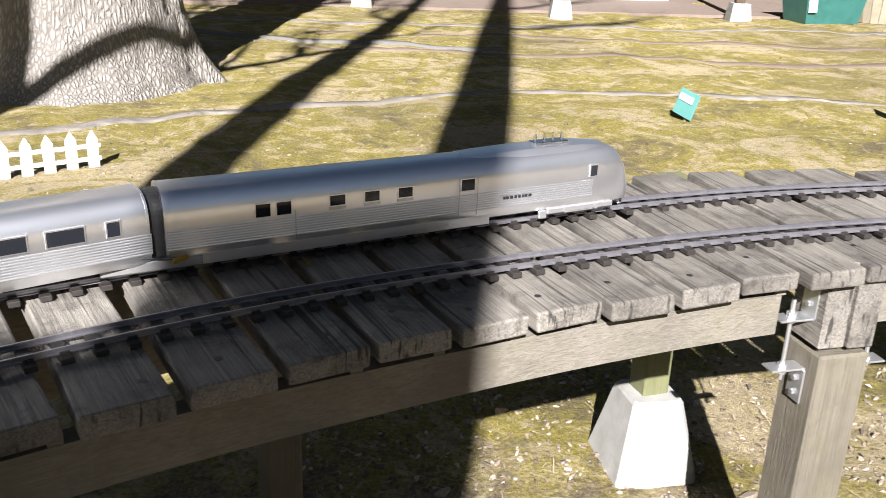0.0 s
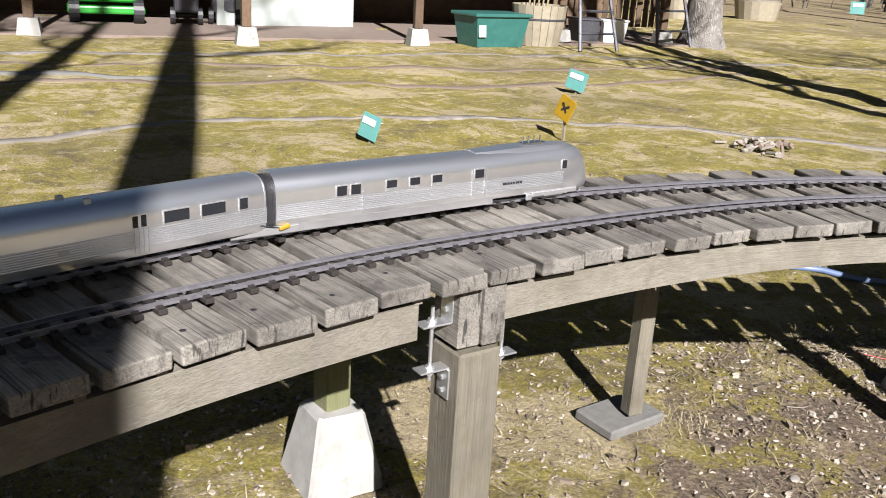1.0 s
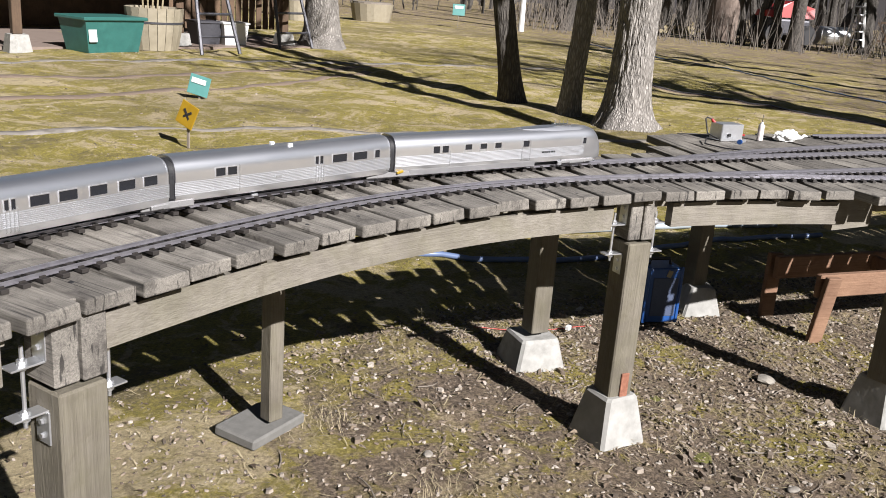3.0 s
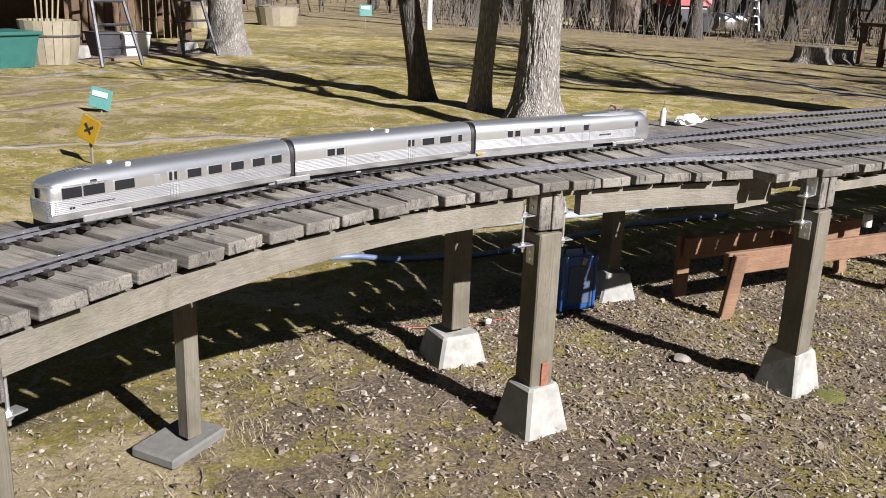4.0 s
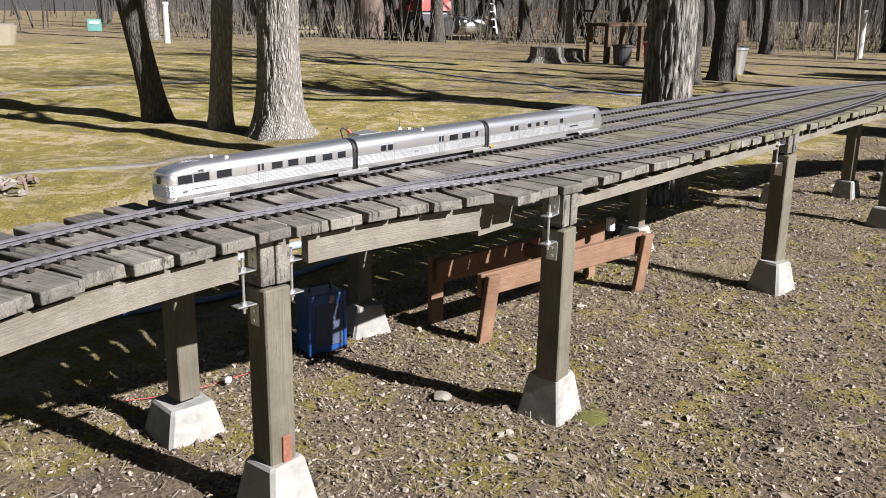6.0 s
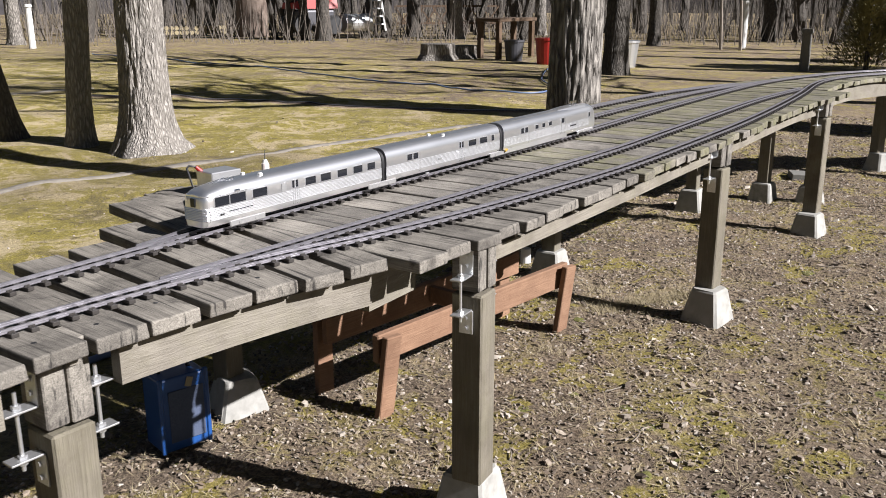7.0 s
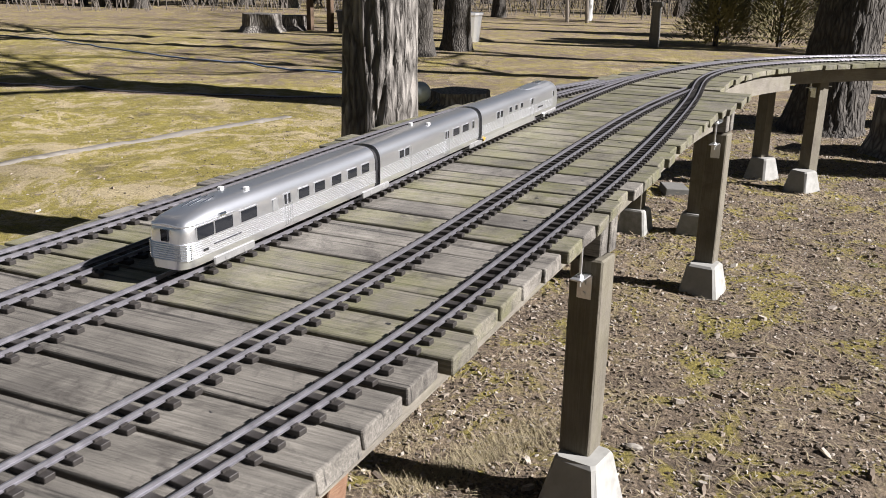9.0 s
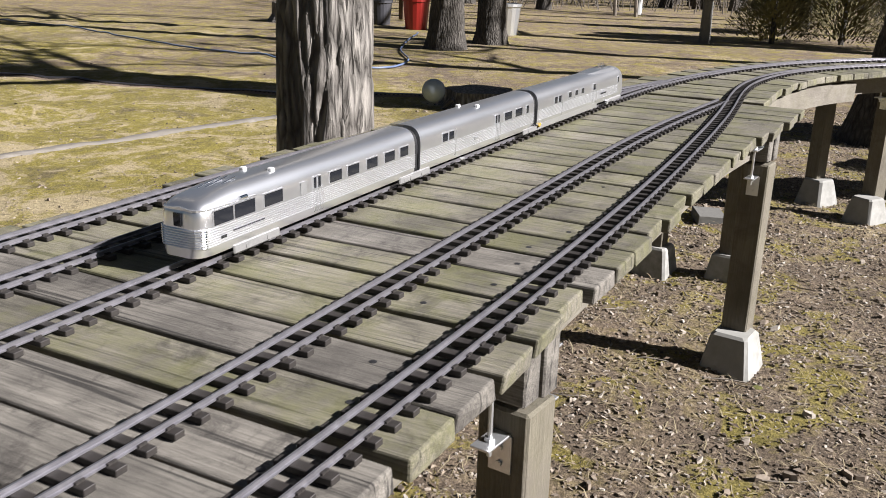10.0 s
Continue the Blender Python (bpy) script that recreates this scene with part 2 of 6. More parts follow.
def ground_material():
    m, nt, b = material("garden_ground", 0.97)
    tc = nt.nodes.new("ShaderNodeTexCoord")
    v = tc.outputs["Object"]
    fine = noise_tex(nt, 55, 9, 0.8, v)
    mid = noise_tex(nt, 5.5, 6, 0.65, v, 0.4)
    big = noise_tex(nt, 0.9, 4, 0.6, v)
    huge = noise_tex(nt, 0.22, 3, 0.5, v)
    at = nt.nodes.new("ShaderNodeAttribute")
    at.attribute_name = "lawn"
    soil = ramp(nt, fine, [(0.32, (0.034, 0.025, 0.018)), (0.46, (0.165, 0.126, 0.088)), (0.57, (0.36, 0.29, 0.218)), (0.68, (0.60, 0.51, 0.41))])
    litter = ramp(nt, mix(nt, 0.5, mid, big), [(0.36, (0.50, 0.46, 0.42)), (0.62, (1.15, 1.08, 0.97))])
    soil = mix(nt, 1.0, soil, litter, "MULTIPLY")
    moss = ramp(nt, fine, [(0.30, (0.060, 0.054, 0.008)), (0.5, (0.265, 0.218, 0.032)), (0.70, (0.54, 0.44, 0.10))])
    dry = ramp(nt, fine, [(0.3, (0.20, 0.15, 0.075)), (0.66, (0.70, 0.58, 0.36))])
    bare = ramp(nt, fine, [(0.3, (0.034, 0.025, 0.012)), (0.66, (0.19, 0.145, 0.075))])
    patch = noise_tex(nt, 1.1, 9, 0.74, v, 1.0)
    speck = noise_tex(nt, 6.5, 6, 0.7, v, 0.6)
    grass = mix(nt, ramp(nt, patch, [(0.50, (0, 0, 0)), (0.57, (0.9, 0.9, 0.9))]), moss, dry)
    grass = mix(nt, ramp(nt, patch, [(0.36, (0.8, 0.8, 0.8)), (0.46, (0, 0, 0))]), grass, bare)
    grass = mix(nt, ramp(nt, speck, [(0.54, (0, 0, 0)), (0.62, (0.75, 0.75, 0.75))]), grass, dry)
    grass = mix(nt, ramp(nt, speck, [(0.34, (0.7, 0.7, 0.7)), (0.44, (0, 0, 0))]), grass, bare)
    grass = mix(nt, ramp(nt, huge, [(0.48, (0, 0, 0)), (0.66, (0.5, 0.5, 0.5))]), grass, bare)
    add = nt.nodes.new("ShaderNodeMath")
    add.operation = "ADD"
    nt.links.new(at.outputs["Fac"], add.inputs[0])
    sub = nt.nodes.new("ShaderNodeMath")
    sub.operation = "MULTIPLY_ADD"
    sub.inputs[1].default_value, sub.inputs[2].default_value = 1.5, -0.75
    mixn = mix(nt, 0.45, mid, big)
    nt.links.new(mixn, sub.inputs[0])
    nt.links.new(sub.outputs[0], add.inputs[1])
    f = ramp(nt, add.outputs[0], [(0.38, (0, 0, 0)), (0.62, (1, 1, 1))])
    fleck = noise_tex(nt, 2.3, 7, 0.72, v, 0.8)
    soil = mix(nt, ramp(nt, fleck, [(0.52, (0, 0, 0)), (0.585, (0.85, 0.85, 0.85))]), soil, moss)
    c = mix(nt, f, soil, grass)
    c = mix(nt, 1.0, c, (TONE, TONE, TONE), "MULTIPLY")
    nt.links.new(c, b.inputs["Base Color"])
    bump(nt, b, mix(nt, 0.5, fine, mid), 1.0, 0.05)
    return m


M_GROUND = ground_material()

# ---- building helpers ----
def obj(name, bm, mat, parent=None, label="", smooth=False):
    me = bpy.data.meshes.new(name)
    bm.normal_update()
    bm.to_mesh(me)
    bm.free()
    if smooth:
        me.polygons.foreach_set("use_smooth", [True] * len(me.polygons))
    me.materials.append(mat)
    ob = new(name, me)
    if parent:
        ob.parent = parent
    if label:
        tagged(ob, label)
    return ob


part = obj


def thing(name, label, category, m=None, group="", kind=""):
    ob = new(name)
    ob.empty_display_size = 0.1
    if m is not None:
        ob.matrix_basis = m
    return tagged(ob, label, category, group, kind)


def box(bm, m, sx, sy, sz, bevel=0.0, seg=1):
    """A box of that size round the pose m, with its edges worn by bevel."""
    r = bmesh.ops.create_cube(bm, size=1.0, matrix=m @ Matrix.Diagonal((sx, sy, sz, 1)))
    if bevel:
        es = list({e for v in r["verts"] for e in v.link_edges})
        bmesh.ops.bevel(bm, geom=es, offset=bevel, segments=seg, affect="EDGES", profile=0.5)
    return bm


def boxm(sx, sy, sz, m=None, bevel=0.0, seg=1):
    return box(bmesh.new(), m or Matrix(), sx, sy, sz, bevel, seg)


def cyl(bm, a, b, r1, r2=None, n=10):
    a, b = Vector(a), Vector(b)
    d = b - a
    q = d.to_track_quat("Z", "Y").to_matrix().to_4x4()
    bmesh.ops.create_cone(bm, cap_ends=True, segments=n, radius1=r1, radius2=r1 if r2 is None else r2, depth=d.length, matrix=Matrix.Translation((a + b) / 2) @ q)
    return bm


def tube(bm, pts, radii, n=8):
    """A tube through the points, of the radius given at each."""
    rings = []
    up = Vector((0, 0, 1))
    pts = [Vector(p) for p in pts]
    for i, p in enumerate(pts):
        d = (pts[min(i + 1, len(pts) - 1)] - pts[max(i - 1, 0)]).normalized()
        x = d.cross(up if abs(d.z) < 0.9 else Vector((1, 0, 0))).normalized()
        y = d.cross(x)
        rings.append([bm.verts.new(p + radii[i] * (math.cos(2 * math.pi * k / n) * x + math.sin(2 * math.pi * k / n) * y)) for k in range(n)])
    for a, b in zip(rings, rings[1:]):
        for k in range(n):
            bm.faces.new((a[k], a[(k + 1) % n], b[(k + 1) % n], b[k]))
    bm.faces.new(rings[0])
    bm.faces.new(rings[-1][::-1])
    return bm


def spline(points, step=0.02):
    """A smooth curve through plan points, sampled at even steps."""
    p = [np.array(q, float) for q in points]
    p = [2 * p[0] - p[1]] + p + [2 * p[-1] - p[-2]]
    out = []
    for i in range(1, len(p) - 2):
        for u in np.linspace(0, 1, 40, endpoint=False):
            out.append(0.5 * (2 * p[i] + (p[i + 1] - p[i - 1]) * u + (2 * p[i - 1] - 5 * p[i] + 4 * p[i + 1] - p[i + 2]) * u * u + (3 * p[i] - p[i - 1] - 3 * p[i + 1] + p[i + 2]) * u ** 3))
    out.append(p[-2])
    out = np.array(out)
    s = np.concatenate([[0], np.cumsum(np.linalg.norm(np.diff(out, axis=0), axis=1))])
    g = np.arange(0, s[-1], step)
    c = np.stack([np.interp(g, s, out[:, 0]), np.interp(g, s, out[:, 1])], 1)
    k = 15
    pad = np.concatenate([2 * c[0] - c[k:0:-1], c, 2 * c[-1] - c[-2:-k - 2:-1]])
    w = np.ones(2 * k + 1) / (2 * k + 1)
    return np.stack([np.convolve(pad[:, j], w, "valid") for j in (0, 1)], 1)


class Line:
    """A curve in plan, asked by length along it."""
    def __init__(self, points):
        self.c = spline(points)
        self.s = np.concatenate([[0], np.cumsum(np.linalg.norm(np.diff(self.c, axis=0), axis=1))])
        self.length = self.s[-1]

    def at(self, s):
        s0 = min(max(s, 0), self.length)
        p = np.array([np.interp(s0, self.s, self.c[:, 0]), np.interp(s0, self.s, self.c[:, 1])])
        return p + (s - s0) * self.dir(s0) if s != s0 else p

    def dir(self, s):
        a = np.array([np.interp(np.clip(s + e, 0, self.length), self.s, self.c[:, j]) for e in (-0.06, 0.06) for j in (0, 1)])
        d = a[2:] - a[:2]
        return d / np.linalg.norm(d)

    def near(self, x):
        return float(self.s[np.argmin(abs(self.c[:, 0] - x))])

    def offset(self, d, s0=0.0, s1=None, step=0.1):
        s1 = self.length if s1 is None else s1
        out = []
        for s in np.arange(s0, s1, step):
            p, t = self.at(s), self.dir(s)
            out.append(p + d * np.array([-t[1], t[0]]))
        return out


DECK = 1.08            # top of the planks
RAILTOP = DECK + 0.021

# plan of the tracks
NEAR = Line([(-2.35, -0.75), (-1.75, 0.05), (-1.15, 0.74), (-0.58, 1.21), (-0.28, 1.41), (0.13, 1.62), (0.63, 1.83), (0.92, 1.92), (1.48, 2.06), (1.94, 2.13), (2.4, 2.14), (2.9, 2.06), (3.2, 1.97), (3.63, 1.82), (3.86, 1.71), (4.06, 1.60), (4.4, 1.44), (4.8, 1.285), (5.5, 1.04), (6.13, 0.875), (7.14, 0.635), (7.87, 0.485), (8.7, 0.335), (9.46, 0.215), (10.0, 0.15), (10.5, 0.06), (11.0, -0.12), (11.45, -0.4), (11.85, -0.78), (12.2, -1.25), (12.5, -1.8), (12.75, -2.5), (12.9, -3.3), (12.9, -4.2)])
MAIN = Line([(-2.6, -0.62), (-1.95, 0.22), (-1.3, 0.95), (-0.72, 1.42), (-0.2, 1.72), (0.45, 2.05), (0.73, 2.15), (1.05, 2.25), (1.6, 2.34), (2.11, 2.38), (2.64, 2.36), (3.15, 2.28), (3.74, 2.145), (4.3, 2.01), (5.3, 1.75), (6.1, 1.54), (6.92, 1.36), (7.97, 1.13), (8.93, 0.895), (9.65, 0.71), (10.3, 0.505), (10.9, 0.24), (11.45, -0.07), (11.95, -0.47), (12.35, -0.95), (12.67, -1.5), (12.95, -2.3), (13.12, -3.2), (13.14, -4.2)])
SIDING = Line([(3.5, 1.885), (3.7, 1.82), (3.94, 1.755), (4.3, 1.645), (4.8, 1.50), (5.4, 1.325), (6.08, 1.135), (6.55, 1.03), (7.48, 0.825), (8.44, 0.61), (9.1, 0.43), (9.5, 0.30), (9.8, 0.205)])
PASSING = Line([(3.75, 2.16), (3.97, 2.135), (4.2, 2.13), (4.6, 2.08), (5.2, 1.975), (5.68, 1.87), (6.2, 1.755), (7.0, 1.58), (8.0, 1.34), (9.0, 1.06), (9.6, 0.84), (10.1, 0.62), (10.4, 0.475)])
STUB = Line([(5.25, 2.27), (5.8, 2.10), (6.4, 1.94), (7.2, 1.76), (8.0, 1.57), (8.8, 1.33), (9.3, 1.13), (9.7, 0.92), (10.0, 0.74)])

EDGE_NEAR = Line([(-2.2, -0.87), (-1.6, -0.08), (-1.03, 0.58), (-0.5, 1.03), (-0.16, 1.23), (0.22, 1.44), (0.70, 1.65), (1.0, 1.745), (1.5, 1.88), (1.95, 1.94), (2.38, 1.945), (2.85, 1.865), (3.3, 1.74), (3.75, 1.55), (4.03, 1.40)])
EDGE_YARD = Line([(3.95, 1.335), (4.15, 1.27), (4.55, 1.17), (5.29, 0.985), (5.72, 0.88), (6.12, 0.79), (6.9, 0.60), (7.87, 0.375), (8.7, 0.175), (9.35, -0.045), (9.78, -0.165)])
EDGE_BEND = Line([(9.95, 0.0), (10.45, -0.12), (10.9, -0.29), (11.3, -0.53), (11.68, -0.89), (12.02, -1.34), (12.3, -1.88), (12.53, -2.56), (12.68, -3.33), (12.68, -4.2)])
FAR = [(-2.8, -0.5), (-2.1, 0.35), (-1.45, 1.12), (-0.84, 1.61), (-0.3, 1.92), (0.36, 2.27), (1.0, 2.47), (1.6, 2.57), (2.11, 2.60), (2.7, 2.575), (3.25, 2.49), (3.9, 2.36), (4.05, 2.50), (4.28, 2.70), (4.55, 2.67), (5.05, 2.50), (5.4, 2.34), (6.1, 2.14), (7.16, 1.90), (8.3, 1.62), (9.3, 1.28), (9.9, 0.98), (10.4, 0.72), (11.02, 0.43), (11.6, 0.10), (12.12, -0.32), (12.55, -0.84), (12.9, -1.42), (13.18, -2.25), (13.36, -3.2), (13.4, -4.3)]


def reach(p, d, chain=FAR, limit=3.0):
    """How far from p in the way d the chain of points lies."""
    best = limit
    for a, b in zip(chain, chain[1:]):
        ex, ey = b[0] - a[0], b[1] - a[1]
        den = d[0] * ey - d[1] * ex
        if abs(den) < 1e-9:
            continue
        t = ((a[0] - p[0]) * ey - (a[1] - p[1]) * ex) / den
        u = ((a[0] - p[0]) * d[1] - (a[1] - p[1]) * d[0]) / den
        if t > 0.05 and -0.001 <= u <= 1.001:
            best = min(best, t)
    return best


# ---- ground ----
def ground_height(x, y):
    h = 0.02 * noise.noise((x * 0.35, y * 0.35, 0)) + 0.012 * noise.noise((x * 1.7, y * 1.7, 3)) + 0.006 * noise.noise((x * 6, y * 6, 5)) + (0.010 * noise.noise((x * 9, y * 9, 9)) if -3 < x < 14 and -2 < y < 6 else 0)
    if -3 < x < 16 and -2 < y < 4.5:
        h += 0.022 * noise.noise((x * 2.3, y * 2.3, 21)) + 0.012 * noise.noise((x * 5.2, y * 5.2, 17))
    elif y >= 4.5 and -8 < x < 26 and y < 24:
        h += min(1, (y - 4.5) / 2) * (0.05 * noise.noise((x * 0.8, y * 0.8, 13)) + 0.03 * noise.noise((x * 2.1, y * 2.1, 11)))
    return h - 0.01 + (0.0012 * max(0, math.hypot(x - 5, y) - 30))


def build_ground():
    xs = np.concatenate([-np.geomspace(8, 900, 24)[::-1] + 1, np.arange(-6.8, -2.9, 0.2), np.arange(-2.9, 14, 0.06), np.arange(14, 24, 0.2), np.geomspace(0.3, 900, 32) + 24])
    ys = np.concatenate([-np.geomspace(3, 900, 24)[::-1] + 1, np.arange(-1.9, 6, 0.06), np.arange(6, 20, 0.18), np.geomspace(0.3, 900, 34) + 20])
    nx, ny = len(xs), len(ys)
    verts = [(float(x), float(y), ground_height(x, y)) for y in ys for x in xs]
    faces = [(j * nx + i, j * nx + i + 1, (j + 1) * nx + i + 1, (j + 1) * nx + i) for j in range(ny - 1) for i in range(nx - 1)]
    me = bpy.data.meshes.new("ground")
    me.from_pydata(verts, [], faces)
    lawn = me.attributes.new("lawn", "FLOAT", "POINT")
    val = []
    for x, y, z in verts:
        edge = 3.15 - 0.22 * max(0, x - 3.5) if x > 3.5 else 3.15
        v = 0.5 + (y - edge) * 0.35
        if x < 3.0:
            v += 0.30 * min(1, (3.0 - x) / 1.5)
        if x > 17 and y < 10:
            v = min(v, 0.45)
        # browner beyond here; the soil mixed in also stands for mottled tree shade
        if x > 9:
            v = min(v, 0.86 - 0.022 * (x - 9))
        far = math.hypot(x - 2, y - 2)
        if far > 30:
            v = min(v, 0.86 - 0.04 * (far - 30))
        val.append(min(max(v, 0.37), 0.86))
    lawn.data.foreach_set("value", val)
    me.polygons.foreach_set("use_smooth", [True] * len(me.polygons))
    me.materials.append(M_GROUND)
    return tagged(new("ground", me), "mossy lawn and bare leaf-strewn soil of a garden", "ground", kind="structure")


build_ground()

# ---- trestle posts and piers ----
def pier(m, base=0.235, top=0.155, h=0.20, label="pale cast concrete pier block in the soil"):
    t = thing("concrete_pier", label, "pier", m, "trestle piers")
    bm = bmesh.new()
    rings = []
    for z, w in ((-0.08, base + 0.03), (0.0, base), (h - 0.012, top + 0.006), (h, top - 0.012)):
        c = 0.014
        ring = [(w / 2 - c, -w / 2), (w / 2, -w / 2 + c), (w / 2, w / 2 - c), (w / 2 - c, w / 2), (-w / 2 + c, w / 2), (-w / 2, w / 2 - c), (-w / 2, -w / 2 + c), (-w / 2 + c, -w / 2)]
        rings.append([bm.verts.new((x + random.uniform(-0.003, 0.003), y + random.uniform(-0.003, 0.003), z)) for x, y in ring])
    for a, b in zip(rings, rings[1:]):
        for k in range(8):
            bm.faces.new((a[k], a[(k + 1) % 8], b[(k + 1) % 8], b[k]))
    bm.faces.new(rings[-1])
    part("block", bm, M_CONCRETE, t)
    return t


def bracket_pair(parent, side, z0, z1, w):
    """Two galvanised angle brackets joined by a threaded rod, on one face of the post."""
    rod = bmesh.new()
    cyl(rod, (side * (w / 2 + 0.045), 0, z0 - 0.03), (side * (w / 2 + 0.045), 0, z1 + 0.045), 0.005, n=8)
    part("threaded_rod", rod, M_ZINC, parent, "thin threaded steel rod")
    for z, up in ((z0, -1), (z1, 1)):
        bm = bmesh.new()
        box(bm, pose(side * (w / 2 + 0.041), 0, z), 0.082, 0.042, 0.005, 0.001)
        box(bm, pose(side * (w / 2 + 0.003), 0, z + up * 0.043), 0.005, 0.05, 0.082, 0.001)
        b = part("angle_bracket", bm, M_ZINC, parent, "galvanised steel angle bracket")
        for k, (u, w0, w1, rr) in enumerate(((0, -0.010, 0.014, 0.011), (1, 0.03, 0, 0.007), (1, 0.065, 0, 0.007))):
            nut = bmesh.new()
            if u:
                cyl(nut, (side * (w / 2 + 0.006), 0, z + up * w0), (side * (w / 2 + 0.012), 0, z + up * w0), rr, n=6)
            else:
                cyl(nut, (side * (w / 2 + 0.045), 0, z + up * w0), (side * (w / 2 + 0.045), 0, z + up * w1), rr, n=6)
            part("nut", nut, M_ZINC, b)


def near_post(x, y, turn, w=0.112, split=0.86, base=0.19, rust=False, top=DECK - 0.004, wide=None):
    """A post at the camera's edge of the deck: lower post, gap, bolted upper block."""
    t = thing("trestle_post", "square weathered timber post with galvanised brackets on a concrete pier", "post", pose(x, y, 0, 0, 0, turn), "trestle posts")
    part("lower_post", boxm(w, w, split - base, pose(0, 0, (split + base) / 2), 0.006), M_POST, t)
    bw = wide or w * 1.06
    for s in (-1, 1):
        part("upper_block", boxm(bw / 2 - 0.002, w * 0.9, top - split - 0.012, pose(s * bw / 4, -0.004 * s, (top + split + 0.012) / 2), 0.004), M_PLANK, t)
    for s in (-1, 1):
        bracket_pair(t, s, split - 0.05, split + 0.07, w)
    if rust:
        part("rusty_plate", boxm(0.038, 0.008, 0.105, pose(0.012, -w / 2 - 0.004, base + 0.06), 0.002), M_RUST, t, "rusty steel strap")
    return t


def plain_post(x, y, turn, w, z0, z1, mat=M_POST, label="plain square timber post under the deck"):
    t = thing("trestle_post", label, "post", pose(x, y, 0, 0, 0, turn), "trestle posts")
    part("lower_post", boxm(w, w, z1 - z0, pose(0, 0, (z0 + z1) / 2), 0.005), mat, t)
    return t


BEAM_TOP = DECK - 0.058
# near posts stand with one face to the deck's edge
near_post(0.86, 1.79, 15, 0.125, 0.865, -0.05)
near_post(3.105, 1.905, -16, 0.112, 0.86, 0.19, True)
pier(pose(3.105, 1.905, 0.0, 0, 0, -11))
near_post(4.315, 1.285, -7, 0.112, 0.885, 0.19)
pier(pose(4.375, 1.31, -0.03, 0, 0, -9), h=0.215)
near_post(6.84, 0.685, -20, 0.112, 0.90, 0.19)
pier(pose(6.80, 0.67, 0.0, 0, 0, -23))
near_post(9.215, 0.07, -20, 0.112, 0.92, 0.14)
pier(pose(9.16, 0.08, -0.03, 0, 0, -22))
near_post(12.06, -1.0, -50, 0.112, 0.92, 0.1, top=DECK - 0.03)
pier(pose(11.95, -0.95, -0.02, 0, 0, -45))
# posts on the far side and in the middle
plain_post(0.70, 2.63, 20, 0.095, 0.26, BEAM_TOP - 0.02, M_POST_GREEN, "greenish treated post on a concrete pier")
pier(pose(0.70, 2.62, 0.04, 0, 0, 12), 0.27, 0.17, 0.23)
plain_post(-0.42, 2.05, 30, 0.095, -0.03, BEAM_TOP - 0.02)
plain_post(1.94, 2.69, 6, 0.066, 0.06, BEAM_TOP - 0.02, M_POST, "slim weathered post on a flat paver")
plain_post(3.40, 2.62, -14, 0.10, 0.16, BEAM_TOP - 0.02)
pier(pose(3.41, 2.64, 0.0, 0, 0, -20), 0.26, 0.20, 0.135)
plain_post(4.86, 2.66, -14, 0.10, 0.12, BEAM_TOP - 0.02)
pier(pose(4.86, 2.62, -0.02, 0, 0, -38), 0.24, 0.15, 0.17, "pale concrete pier block leaning in the shade")
plain_post(7.35, 1.75, -13, 0.10, 0.12, BEAM_TOP - 0.02)
pier(pose(7.35, 1.75, -0.02, 0, 0, -13))
plain_post(9.75, 1.05, -13, 0.10, 0.12, BEAM_TOP - 0.02)
pier(pose(9.75, 1.05, -0.02, 0, 0, -13))
plain_post(10.38, 0.46, -20, 0.10, 0.12, BEAM_TOP - 0.02)
pier(pose(10.38, 0.46, -0.02, 0, 0, -20), 0.22, 0.16, 0.18)
plain_post(10.36, 0.05, -20, 0.10, 0.12, BEAM_TOP - 0.02)
pier(pose(10.36, 0.05, -0.02, 0, 0, -20), 0.22, 0.16, 0.18)
plain_post(12.47, -0.66, -45, 0.105, 0.12, BEAM_TOP - 0.02)
pier(pose(12.44, -0.69, -0.02, 0, 0, -45))
plain_post(12.75, -2.6, -70, 0.105, -0.05, BEAM_TOP - 0.02)
plain_post(13.1, -2.3, -70, 0.105, -0.05, BEAM_TOP - 0.02)

pav = thing("paver_slab", "flat grey concrete paver lying on the ground", "paver", pose(1.915, 2.73, 0.025, 1.5, 0, 18))
part("slab", boxm(0.31, 0.21, 0.045, None, 0.008), M_PAVER, pav)
pv2 = thing("paver_slab", "small worn paver half sunk in the soil", "paver", pose(11.7, 0.12, 0.0, 2, 0, 10))
part("slab", boxm(0.26, 0.2, 0.07, None, 0.006), M_PAVER, pv2)


# ---- beams along the deck ----
trestle = thing("trestle_deck", "weathered wooden trestle deck carrying model railway tracks", "trestle", kind="structure")


